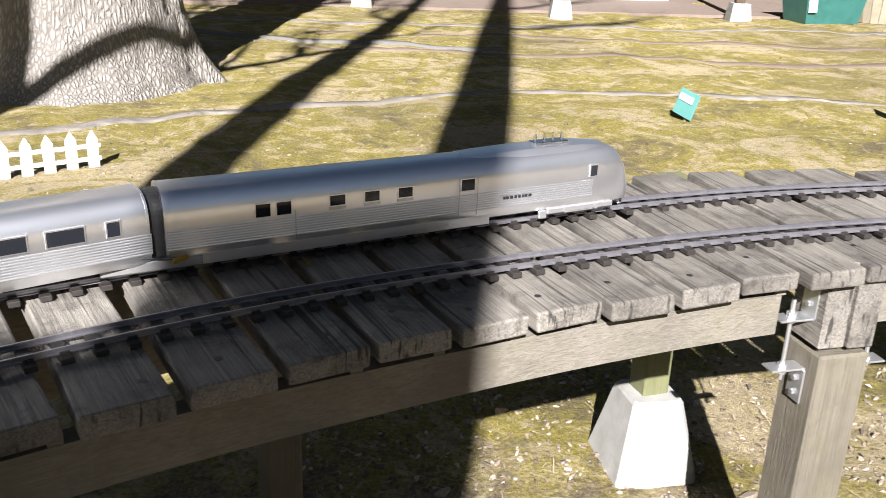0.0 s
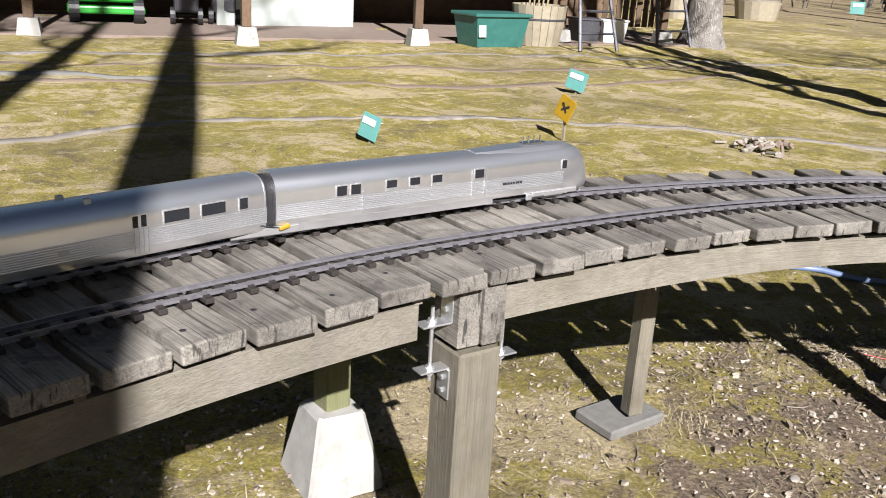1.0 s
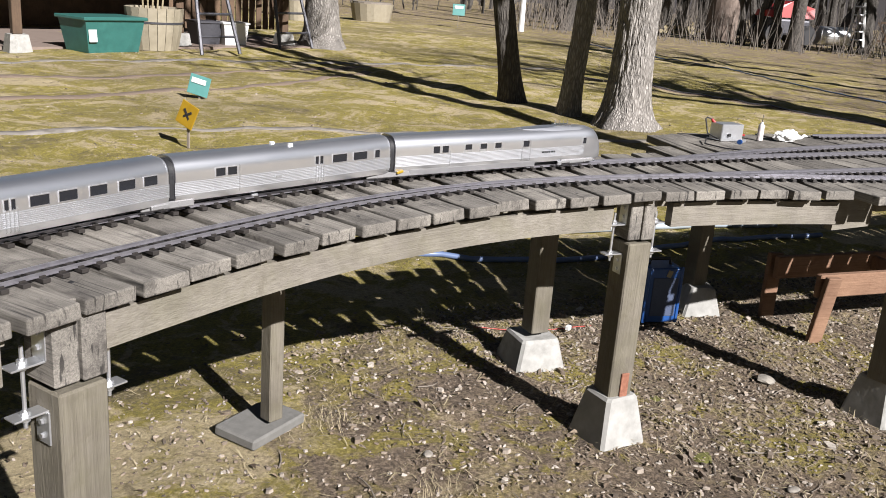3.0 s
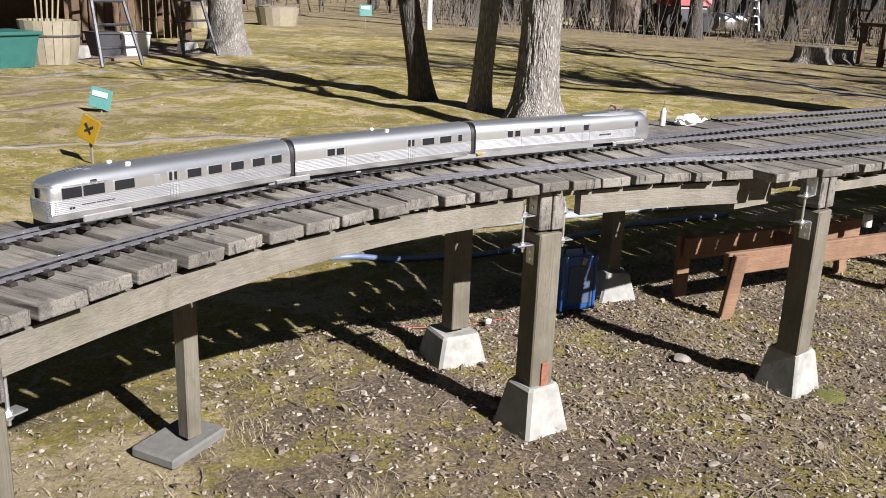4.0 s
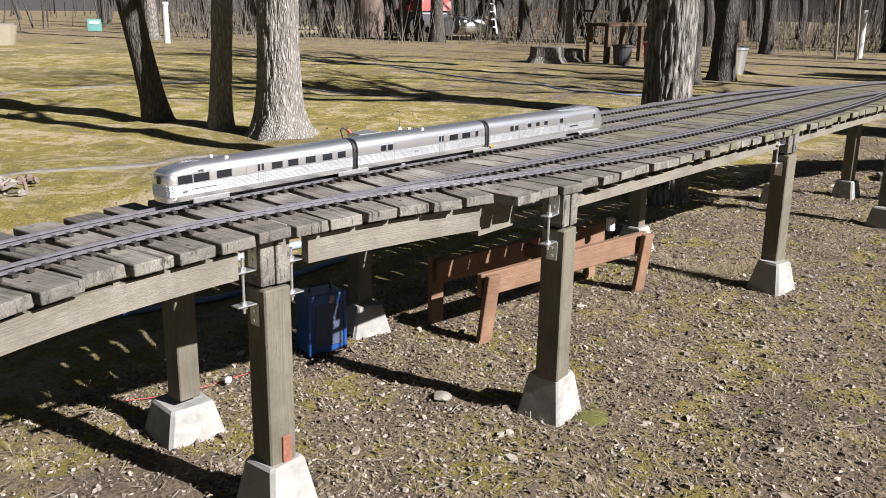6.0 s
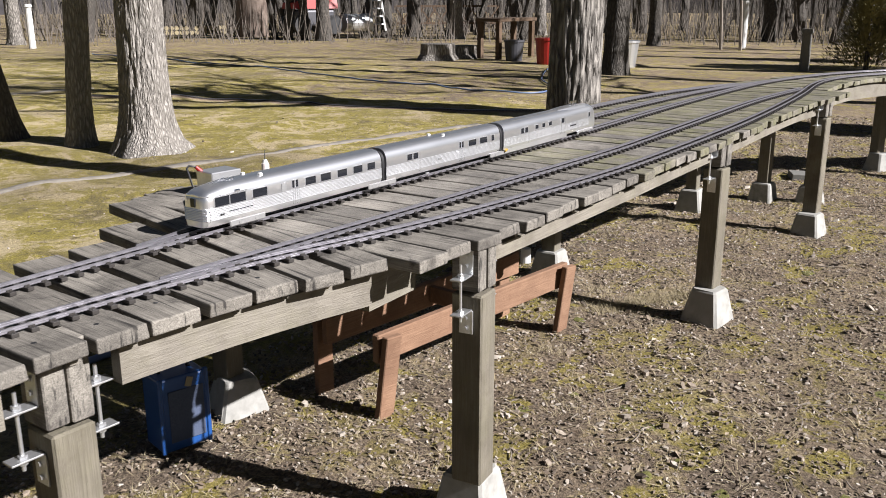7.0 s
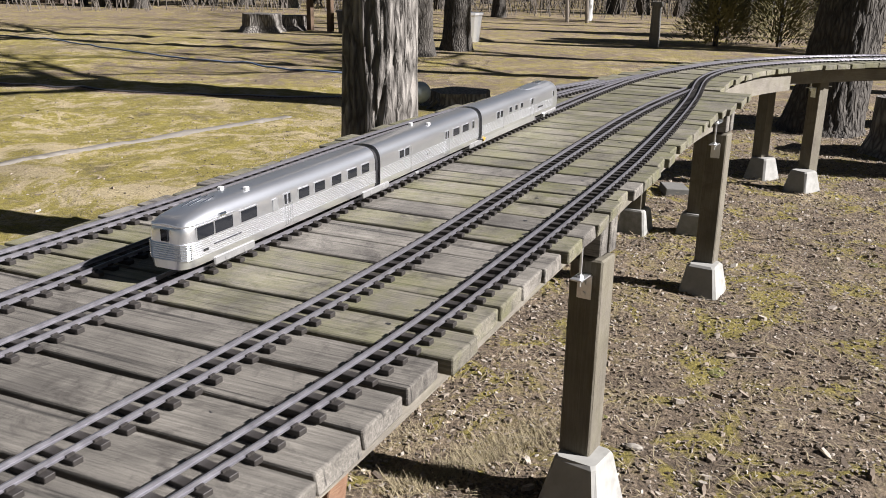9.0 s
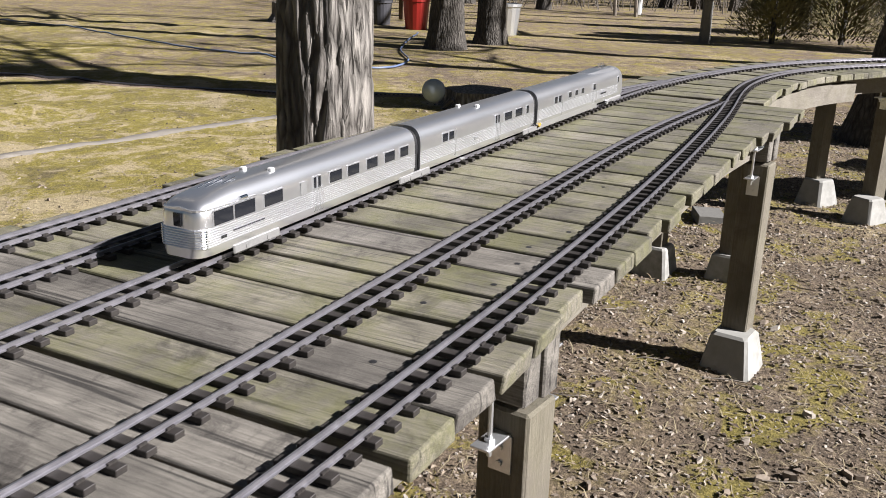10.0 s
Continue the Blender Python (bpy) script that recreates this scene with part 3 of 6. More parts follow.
def beam(pts, depth, thick, top, name="beam", mat=None):
    """A board on edge that follows plan points."""
    bm = bmesh.new()
    rings = []
    for i, p in enumerate(pts):
        a, b = np.array(pts[max(i - 1, 0)]), np.array(pts[min(i + 1, len(pts) - 1)])
        d = (b - a) / np.linalg.norm(b - a)
        n = np.array([-d[1], d[0]]) * thick / 2
        rings.append([bm.verts.new((p[0] + s * n[0], p[1] + s * n[1], z)) for s, z in ((-1, top - depth), (-1, top), (1, top), (1, top - depth))])
    for a, b in zip(rings, rings[1:]):
        for k in range(4):
            bm.faces.new((a[k], b[k], b[(k + 1) % 4], a[(k + 1) % 4]))
    bm.faces.new(rings[0])
    bm.faces.new(rings[-1][::-1])
    bmesh.ops.recalc_face_normals(bm, faces=bm.faces)
    # the grain runs along the piece's own x axis
    d = np.array(pts[-1]) - np.array(pts[0])
    m = pose(pts[0][0], pts[0][1], top, 0, 0, math.degrees(math.atan2(d[1], d[0])))
    bmesh.ops.transform(bm, matrix=m.inverted(), verts=bm.verts)
    ob = part(name, bm, mat or M_BEAM, trestle)
    ob.matrix_basis = m
    return ob


def cut(line, inset, x0, x1):
    return line.offset(inset, line.near(x0), line.near(x1), 0.08)


beam(cut(EDGE_NEAR, 0.06, -2.1, 0.76), 0.088, 0.04, BEAM_TOP - 0.004)
beam(cut(EDGE_NEAR, 0.06, 0.96, 2.98), 0.09, 0.04, BEAM_TOP - 0.004)
beam(cut(EDGE_NEAR, 0.075, 3.2, 4.0), 0.098, 0.04, BEAM_TOP - 0.004)
beam([(4.02, 1.55), (4.28, 1.50)], 0.14, 0.04, BEAM_TOP - 0.004)
beam(cut(EDGE_YARD, 0.10, 4.4, 6.76), 0.05, 0.04, BEAM_TOP - 0.03)
beam(cut(EDGE_YARD, 0.10, 6.92, 9.12), 0.05, 0.04, BEAM_TOP - 0.03)
beam(cut(EDGE_BEND, 0.05, 10.05, 11.5), 0.12, 0.04, BEAM_TOP - 0.004)
beam(cut(EDGE_BEND, 0.16, 11.5, 12.6), 0.10, 0.04, BEAM_TOP - 0.004)
FARLINE = Line(FAR[:12])
beam(FARLINE.offset(-0.07, 0.2, FARLINE.length - 0.1, 0.08), 0.14, 0.04, BEAM_TOP - 0.004)
FARYARD = Line(FAR[15:])
beam(FARYARD.offset(-0.07, 0.1, FARYARD.length - 0.1, 0.08), 0.14, 0.04, BEAM_TOP - 0.004)
for off in (0.45, 0.85):
    beam(cut(EDGE_YARD, off, 4.5, 9.4), 0.14, 0.04, BEAM_TOP - 0.004)
beam(cut(EDGE_NEAR, 0.36, -2.1, 4.0), 0.09, 0.04, BEAM_TOP - 0.004)
# spacers between beam and planks
for ln, x0, x1, inset, hh in ((EDGE_NEAR, -1.9, 4.0, 0.06, 0.024), (EDGE_YARD, 4.4, 9.4, 0.10, 0.05)):
    s = ln.near(x0) + 0.076
    while s < ln.near(x1):
        p, d = ln.at(s), ln.dir(s)
        q = p + inset * np.array([-d[1], d[0]])
        ob = part("spacer", boxm(0.022, 0.038, hh, None), M_BEAM, trestle)
        ob.matrix_basis = pose(q[0], q[1], DECK - 0.038 - hh / 2 - 0.0005, 0, 0, math.degrees(math.atan2(d[1], d[0])))
        s += 0.152

# ---- the train: three articulated cars, +x is ahead, z = 0 on the rail tops ----
HALF, LOW, HIGH = 0.058, 0.021, 0.152


def section(k=1.0, drop=0.0, low=LOW):
    """Half-round body section: list of (y, z) from the right skirt over the roof to the left."""
    pts = [(HALF * 0.90, low), (HALF * 0.985, low + 0.012), (HALF, low + 0.03), (HALF, 0.095)]
    for a in np.linspace(8, 90, 10):
        c, s = math.cos(radians(a)), math.sin(radians(a))
        pts.append((HALF * abs(c) ** 0.62, 0.095 + (HIGH - 0.095 - drop) * s ** 0.85))
    right = [(y * k, z) for y, z in pts]
    return right + [(-y, z) for y, z in right[-2::-1]]


def loft(rings, cap0=True, cap1=True):
    bm = bmesh.new()
    vs = [[bm.verts.new(p) for p in r] for r in rings]
    for a, b in zip(vs, vs[1:]):
        for k in range(len(a) - 1):
            bm.faces.new((a[k], b[k], b[k + 1], a[k + 1]))
        bm.faces.new((a[-1], b[-1], b[0], a[0]))
    if cap0:
        bm.faces.new(vs[0])
    if cap1:
        bm.faces.new(vs[-1][::-1])
    bmesh.ops.recalc_face_normals(bm, faces=bm.faces)
    return bm


def nose_rings(x0, length, n=12, blunt=2.8, slope=0.20):
    """Rings that round the body off ahead of x0: blunt in plan, sloped in profile."""
    out = []
    for i in range(1, n + 1):
        u = math.sin(i / n * math.pi / 2)
        w = max((1 - u ** blunt) ** (1 / blunt), 0.0)
        ring = []
        for y, z in section(1.0):
            hz = (z - LOW) / (HIGH - LOW)
            back = slope * length * hz ** 2.2          # the face leans back with height
            top = LOW + (z - LOW) * (0.60 + 0.40 * (1 - u ** 4.5) ** 0.5 if u < 1 else 0.60)
            ring.append((x0 + u * (length - back), y * (0.40 + 0.60 * w), LOW + (top - LOW) * (0.93 + 0.07 * w) if hz > 0.5 else z))
        out.append(ring)
    return out


def flutes(x0, x1, side, z0=0.040, z1=0.080, n=8):
    """A corrugated sheet: half-round ribs along the lower side."""
    bm = bmesh.new()
    step = (z1 - z0) / n
    prof = []
    for k in range(n):
        for a in range(5):
            th = math.pi * a / 4
            prof.append((HALF - 0.0002 + 0.0012 * math.sin(th), z0 + step * (k + 0.06 + 0.88 * (1 - math.cos(th)) / 2)))
    rows = [[bm.verts.new((x, side * y, z)) for y, z in prof] for x in (x0, x1)]
    for k in range(len(prof) - 1):
        bm.faces.new((rows[0][k], rows[1][k], rows[1][k + 1], rows[0][k + 1]))
    bmesh.ops.recalc_face_normals(bm, faces=bm.faces)
    return bm


def pane(car, x, z, w, h, side, name="window", label="", mat=None):
    """A dark window with its raised frame."""
    f = bmesh.new()
    t = 0.0022
    y = side * (HALF + 0.0006)
    box(f, pose(x, y, z + h / 2 + t / 2), w + 2 * t, 0.0024, t)
    box(f, pose(x, y, z - h / 2 - t / 2), w + 2 * t, 0.0024, t)
    box(f, pose(x - w / 2 - t / 2, y, z), t, 0.0024, h)
    box(f, pose(x + w / 2 + t / 2, y, z), t, 0.0024, h)
    fr = part("window_frame", f, M_STEEL, car)
    part("window", boxm(w, 0.002, h, pose(x, side * (HALF + 0.0002), z)), mat or M_GLASS, fr, "dark window pane")


def rails_grab(car, x, side, z0=0.034, z1=0.098, n=2, gap=0.026):
    for k in range(n):
        bm = bmesh.new()
        xx = x + (k - (n - 1) / 2) * gap
        y = side * (HALF + 0.004)
        tube(bm, [(xx, side * HALF, z0), (xx, y, z0 + 0.003), (xx, y, z1 - 0.003), (xx, side * HALF, z1)], [0.0007] * 4, 5)
        part("grab_rail", bm, M_ZINC, car)


def truck(car, x, covered=True):
    t = part("truck", boxm(0.13, 0.062, 0.012, pose(x, 0, 0.018), 0.002), M_DARKSTEEL, car, "dark two-axle truck")
    for s in (-1, 1):
        bm = bmesh.new()
        if covered:
            box(bm, pose(x, s * 0.0535, 0.0165), 0.175, 0.007, 0.022 if x < 0.5 else 0.015, 0.003)
            box(bm, pose(x, s * 0.0535, 0.011), 0.07, 0.005, 0.008, 0.002)
            for dx in (-0.04, 0.04):
                cyl(bm, (x + dx, s * 0.053, 0.015), (x + dx, s * 0.058, 0.015), 0.006, n=10)
        else:
            box(bm, pose(x, s * 0.042, 0.016), 0.12, 0.007, 0.012, 0.002)
        part("side_frame", bm, M_TRUCK if covered else M_DARKSTEEL, t)
    for dx in (-0.042, 0.042):
        for s in (-1, 1):
            bm = bmesh.new()
            cyl(bm, (x + dx, s * 0.0195, 0.0155), (x + dx, s * 0.0255, 0.0155), 0.0155, n=16)
            cyl(bm, (x + dx, s * 0.018, 0.0155), (x + dx, s * 0.0195, 0.0155), 0.018, n=16)
            part("wheel", bm, M_DARKSTEEL, t)


def shell(car, x0, x1, ends=True):
    part("body", loft([[(x, y, z) for y, z in section()] for x in np.linspace(x0, x1, 9)]), M_STEEL, car, smooth=True)


def end_cap(car, x, d):
    """Dark diaphragm bulkhead between cars."""
    part("bulkhead", loft([[(xx, y * 0.86, LOW + (z - LOW) * 0.93) for y, z in section()] for xx in (x, x + d)]), M_BLACK, car, "black bulkhead and diaphragm")
    part("end_band", loft([[(xx, y * 1.006, z + 0.0006) for y, z in section()] for xx in (x - d * 0.25, x)]), M_STEEL, car)


def soften(ob, angle=32):
    ob.data.polygons.foreach_set("use_smooth", [True] * len(ob.data.polygons))
    ob.data.set_sharp_from_angle(angle=radians(angle))


def lettering(car, x, z, side, widths, h, mat):
    """Words too worn to read: plain dark bars."""
    xx = x
    for w in widths:
        part("lettering", boxm(w, 0.0012, h, pose(xx, side * (HALF + 0.0022), z)), mat, car)
        xx += w + 0.003


def power_car():
    car = thing("locomotive", "streamlined stainless steel model power car on the rails", "model train")
    L = 1.04
    body = part("body", loft([[(x, y, z) for y, z in section()] for x in np.linspace(0.018, L - 0.12, 9)] + nose_rings(L - 0.12, 0.12)), M_STEEL, car)
    soften(body)
    hood = loft([[(x, y, z) for y, z in [(0.047 * k, 0.118), (0.044 * k, 0.138), (0.030 * k, 0.152 + h), (0.0, 0.1555 + h), (-0.030 * k, 0.152 + h), (-0.044 * k, 0.138), (-0.047 * k, 0.118)]] for x, k, h in ((0.62, 0.80, 0.0), (0.66, 0.95, 0.001), (0.76, 1.03, 0.004), (0.91, 1.02, 0.003), (0.97, 0.92, -0.002), (1.0, 0.62, -0.018))])
    soften(part("roof_hood", hood, M_STEEL, car, "raised roof fairing"))
    rack = bmesh.new()
    box(rack, pose(0.84, 0, 0.161), 0.085, 0.030, 0.004, 0.001)
    for k in range(4):
        cyl(rack, (0.806 + k * 0.022, 0, 0.162), (0.806 + k * 0.022, 0, 0.179), 0.0028, n=8)
    part("roof_vents", rack, M_CHROME, car, "row of small bright roof vents")
    for s in (-1, 1):
        soften(part("fluting", flutes(0.02, 0.925, s), M_RIBBED, car, "ribbed steel lower side"), 25)
        pane(car, 0.192, 0.0975, 0.027, 0.025, s)
        pane(car, 0.231, 0.0975, 0.027, 0.025, s)
        for x in (0.335, 0.405, 0.475):
            pane(car, x, 0.101, 0.030, 0.020, s)
        pane(car, 0.614, 0.101, 0.030, 0.024, s)
        pane(car, 0.925, 0.100, 0.017, 0.024, s)
        for x in (0.335, 0.405, 0.475):
            part("sill_plate", boxm(0.034, 0.0012, 0.007, pose(x, s * (HALF + 0.0008), 0.086)), M_ZINC, car)
        rails_grab(car, 0.252, s, 0.034, 0.092, 1)
        rails_grab(car, 0.614, s, 0.034, 0.115, 2, 0.042)
        lettering(car, 0.70, 0.0625, s, (0.004, 0.008, 0.007, 0.006, 0.006, 0.004, 0.007, 0.007), 0.0058, M_BLACK)
        part("skirt", boxm(0.62, 0.003, 0.022, pose(0.36, s * (HALF - 0.004), 0.018), 0.001), M_STEEL, car)
        part("step", boxm(0.02, 0.008, 0.018, pose(0.80, s * (HALF - 0.002), 0.012), 0.002), M_ZINC, car)
        wind = bmesh.new()
        box(wind, pose(1.0, s * 0.036, 0.106, 0, -20, s * 38), 0.003, 0.024, 0.026, 0.001)
        part("windscreen", wind, M_GLASS, car, "dark cab window")
    pilot = bmesh.new()
    for k in range(-3, 4):
        cyl(pilot, (1.012, k * 0.011, 0.030), (1.036 - abs(k) * 0.004, k * 0.010, 0.004), 0.0018, n=5)
    box(pilot, pose(1.026, 0, 0.004), 0.010, 0.062, 0.003, 0.001)
    part("pilot", pilot, M_STEEL, car)
    part("headlight", cyl(bmesh.new(), (0.985, 0, 0.120), (1.006, 0, 0.118), 0.009, n=12), M_CHROME, car)
    truck(car, 0.90)
    truck(car, -0.006)
    part("tag", boxm(0.030, 0.008, 0.009, pose(0.040, -0.060, 0.024, 0, -8, 12), 0.002), M_YELLOW, car, "small yellow tag at the coupling")
    part("wire", tube(bmesh.new(), [(-0.045, -0.052, 0.030), (-0.02, -0.062, 0.036), (0.01, -0.060, 0.028), (0.03, -0.059, 0.025)], [0.0016] * 4, 6), M_BLACK, car, "thin black wire", True)
    end_cap(car, 0.018, -0.016)
    return car


def coach():
    car = thing("passenger_coach", "ribbed stainless steel model coach of the train", "model train")
    L = 0.905
    shell(car, 0.018, L - 0.018)
    soften(car.children[-1])
    for s in (-1, 1):
        soften(part("fluting", flutes(0.016, L - 0.016, s), M_RIBBED, car, "ribbed steel lower side"), 25)
        pane(car, 0.172, 0.0985, 0.033, 0.024, s)
        pane(car, 0.214, 0.0985, 0.033, 0.024, s)
        rails_grab(car, 0.24, s, 0.034, 0.115, 1)
        pane(car, 0.548, 0.100, 0.013, 0.026, s)
        pane(car, 0.568, 0.100, 0.013, 0.026, s)
        for x in (0.648, 0.742):
            pane(car, x, 0.099, 0.062, 0.026, s)
        pane(car, 0.823, 0.099, 0.022, 0.026, s)
        rails_grab(car, 0.56, s, 0.030, 0.090, 4, 0.011)
        part("plaque", boxm(0.022, 0.0016, 0.008, pose(0.39, s * (HALF + 0.002), 0.062)), M_ZINC, car)
        part("step", boxm(0.024, 0.008, 0.008, pose(0.30, s * (HALF - 0.002), 0.012), 0.002), M_ZINC, car)
        part("roof_lamp", boxm(0.015, 0.013, 0.011, pose(0.46 if s < 0 else 0.425, s * 0.026, 0.152), 0.002), M_WHITE, car, "small white roof block")
    truck(car, -0.006)
    end_cap(car, 0.018, -0.016)
    end_cap(car, L - 0.018, 0.016)
    return car


def observation_car():
    car = thing("observation_car", "round-ended stainless steel model observation car", "model train")
    L = 1.0
    def droop(x, z):
        return z if z < 0.112 or x > 0.17 else 0.112 + (z - 0.112) * (0.50 + 0.50 * math.sin(math.pi / 2 * max(x, 0) / 0.17))

    rear = [[(L - x, y, z) for x, y, z in r] for r in nose_rings(L - 0.06, 0.06, n=22, blunt=2.6, slope=0.05)]
    hull = rear[::-1] + [[(x, y, z) for y, z in section()] for x in (0.06, 0.075, 0.09, 0.105, 0.12, 0.135, 0.15, 0.17, 0.3, 0.5, 0.7, 0.85, L - 0.018)]
    soften(part("body", loft([[(x, y, droop(x, z)) for x, y, z in r] for r in hull]), M_STEEL, car), 60)
    visor = loft([[(x, y, z) for y, z in [(HALF * k, 0.117), (HALF * k * 1.01, 0.120), (0, 0.124), (-HALF * k * 1.01, 0.120), (-HALF * k, 0.117)]] for x, k in ((0.006, 0.55), (0.010, 0.72), (0.025, 0.90), (0.05, 0.985), (0.2, 1.012))])
    soften(part("visor", visor, M_STEEL, car, "thin visor over the rear windows"))
    for k in range(3):
        part("roof_fin", boxm(0.08, 0.002, 0.003, pose(0.125 + 0.008 * k, 0.012 - 0.014 * k, 0.1515 - 0.0012 * abs(k - 1), 0, -7, 0), 0.0008), M_CHROME, car)
    for s in (-1, 1):
        soften(part("fluting", flutes(0.02, L - 0.016, s), M_RIBBED, car, "ribbed steel lower side"), 25)
        pane(car, 0.078, 0.099, 0.066, 0.030, s)
        pane(car, 0.153, 0.099, 0.074, 0.030, s)
        pane(car, 0.262, 0.099, 0.072, 0.028, s)
        part("pale_panel", boxm(0.024, 0.0016, 0.032, pose(0.387, s * (HALF + 0.0012), 0.096)), M_ZINC, car)
        pane(car, 0.437, 0.100, 0.012, 0.026, s)
        pane(car, 0.457, 0.100, 0.012, 0.026, s)
        for x in (0.535, 0.624, 0.724, 0.824):
            pane(car, x, 0.099, 0.058, 0.026, s)
        pane(car, 0.912, 0.099, 0.050, 0.026, s)
        rails_grab(car, 0.45, s, 0.030, 0.090, 4, 0.012)
        lettering(car, 0.07, 0.056, s, (0.007, 0.008), 0.006, M_BLACK)
        lettering(car, 0.115, 0.0615, s, (0.012, 0.014, 0.016, 0.013, 0.014, 0.015, 0.012), 0.0030, M_DARKSTEEL)
        part("marker_lamp", cyl(bmesh.new(), (0.14, s * 0.056, 0.123), (0.165, s * 0.056, 0.123), 0.004, n=8), M_CHROME, car)
        part("roof_lamp", boxm(0.015, 0.013, 0.011, pose(0.30 if s < 0 else 0.27, s * 0.028, 0.151), 0.002), M_WHITE, car, "small white roof block")
    rw = bmesh.new()
    for y in (-0.026, 0.0, 0.026):
        box(rw, pose(0.0005 + 0.012 * (abs(y) / 0.026), y, 0.099, 0, 0, -25 * (y / 0.026)), 0.003, 0.020, 0.028, 0.001)
    part("rear_window", rw, M_GLASS, car, "dark rear window")
    for k in range(8):
        rib = bmesh.new()
        z = 0.040 + 0.0052 * (k + 0.5)
        tube(rib, [(0.060, 0.0578, z), (0.030, 0.0572, z), (0.012, 0.0525, z), (0.0030, 0.042, z), (0.0004, 0.026, z), (-0.0003, 0, z), (0.0004, -0.026, z), (0.0030, -0.042, z), (0.012, -0.0525, z), (0.030, -0.0572, z), (0.060, -0.0578, z)], [0.0018] * 11, 6)
        part("tail_rib", rib, M_STEEL, car)
    truck(car, 0.20)
    truck(car, L + 0.004)
    end_cap(car, L - 0.018, 0.016)
    return car


LOCO, COACH, OBS = power_car(), coach(), observation_car()
COACH_LONG, OBS_LONG = 0.88, 0.90
for car, k in ((LOCO, 1.03), (COACH, COACH_LONG / 0.905), (OBS, OBS_LONG / 1.0)):
    for ob in car.children_recursive:
        ob.data.transform(Matrix.Diagonal((k, 1, 1, 1)))
# where the joint between locomotive and coach stands along the main track
JOINT = [(0, 3.0), (1, 4.045), (2, 5.035), (4, 6.755), (5, 7.605), (6, 8.51), (7.5, 9.915), (8.5, 10.84), (10, 12.42)]


def joint_at(t):
    ts, ss = [a for a, _ in JOINT], [b for _, b in JOINT]
    fine = np.interp(np.linspace(t - 0.6, t + 0.6, 13), ts, ss)
    ends = np.where(np.linspace(t - 0.6, t + 0.6, 13) < 0, ss[0] + (np.linspace(t - 0.6, t + 0.6, 13)) * 1.05, np.where(np.linspace(t - 0.6, t + 0.6, 13) > 10, ss[-1] + (np.linspace(t - 0.6, t + 0.6, 13) - 10) * 1.0, fine))
    return float(ends.mean())


def car_pose(s_rear, s_front):
    a, b = MAIN.at(s_rear), MAIN.at(s_front)
    return pose(a[0], a[1], RAILTOP, 0, 0, math.degrees(math.atan2(b[1] - a[1], b[0] - a[0])))


def motions():
    times = [i * 0.25 for i in range(41)]
    rows_l, rows_c, rows_o = [], [], []
    for t in times:
        j = joint_at(t)
        rows_l.append((t, car_pose(j, j + 0.90)))
        rows_c.append((t, car_pose(j - COACH_LONG, j)))
        m = car_pose(j - COACH_LONG - 0.80, j - COACH_LONG)
        d = m.to_3x3() @ Vector((1, 0, 0))
        back = MAIN.at(j - COACH_LONG)
        m.translation = Vector((back[0], back[1], RAILTOP)) - d * OBS_LONG
        rows_o.append((t, m))
    walk(LOCO, rows_l)
    walk(COACH, rows_c)
    walk(OBS, rows_o)

# ---- trees ----
def limb(bm, a, d, length, r, depth, rng, n=7):
    pts, rad = [Vector(a)], [r]
    d = Vector(d).normalized()
    steps = 5
    for i in range(steps):
        d = (d + Vector((rng.uniform(-0.22, 0.22), rng.uniform(-0.22, 0.22), rng.uniform(-0.05, 0.16)))).normalized()
        pts.append(pts[-1] + d * length / steps)
        rad.append(r * (1 - 0.75 * (i + 1) / steps))
    tube(bm, pts, rad, n)
    if depth:
        for i in range(2, steps + 1):
            for _ in range(2 if depth > 1 else 1):
                side = Vector((rng.uniform(-1, 1), rng.uniform(-1, 1), rng.uniform(0.0, 0.8))).normalized()
                limb(bm, pts[i], d * 0.5 + side, length * rng.uniform(0.4, 0.6), max(rad[i] * 0.75, 0.008), depth - 1, rng, 5)


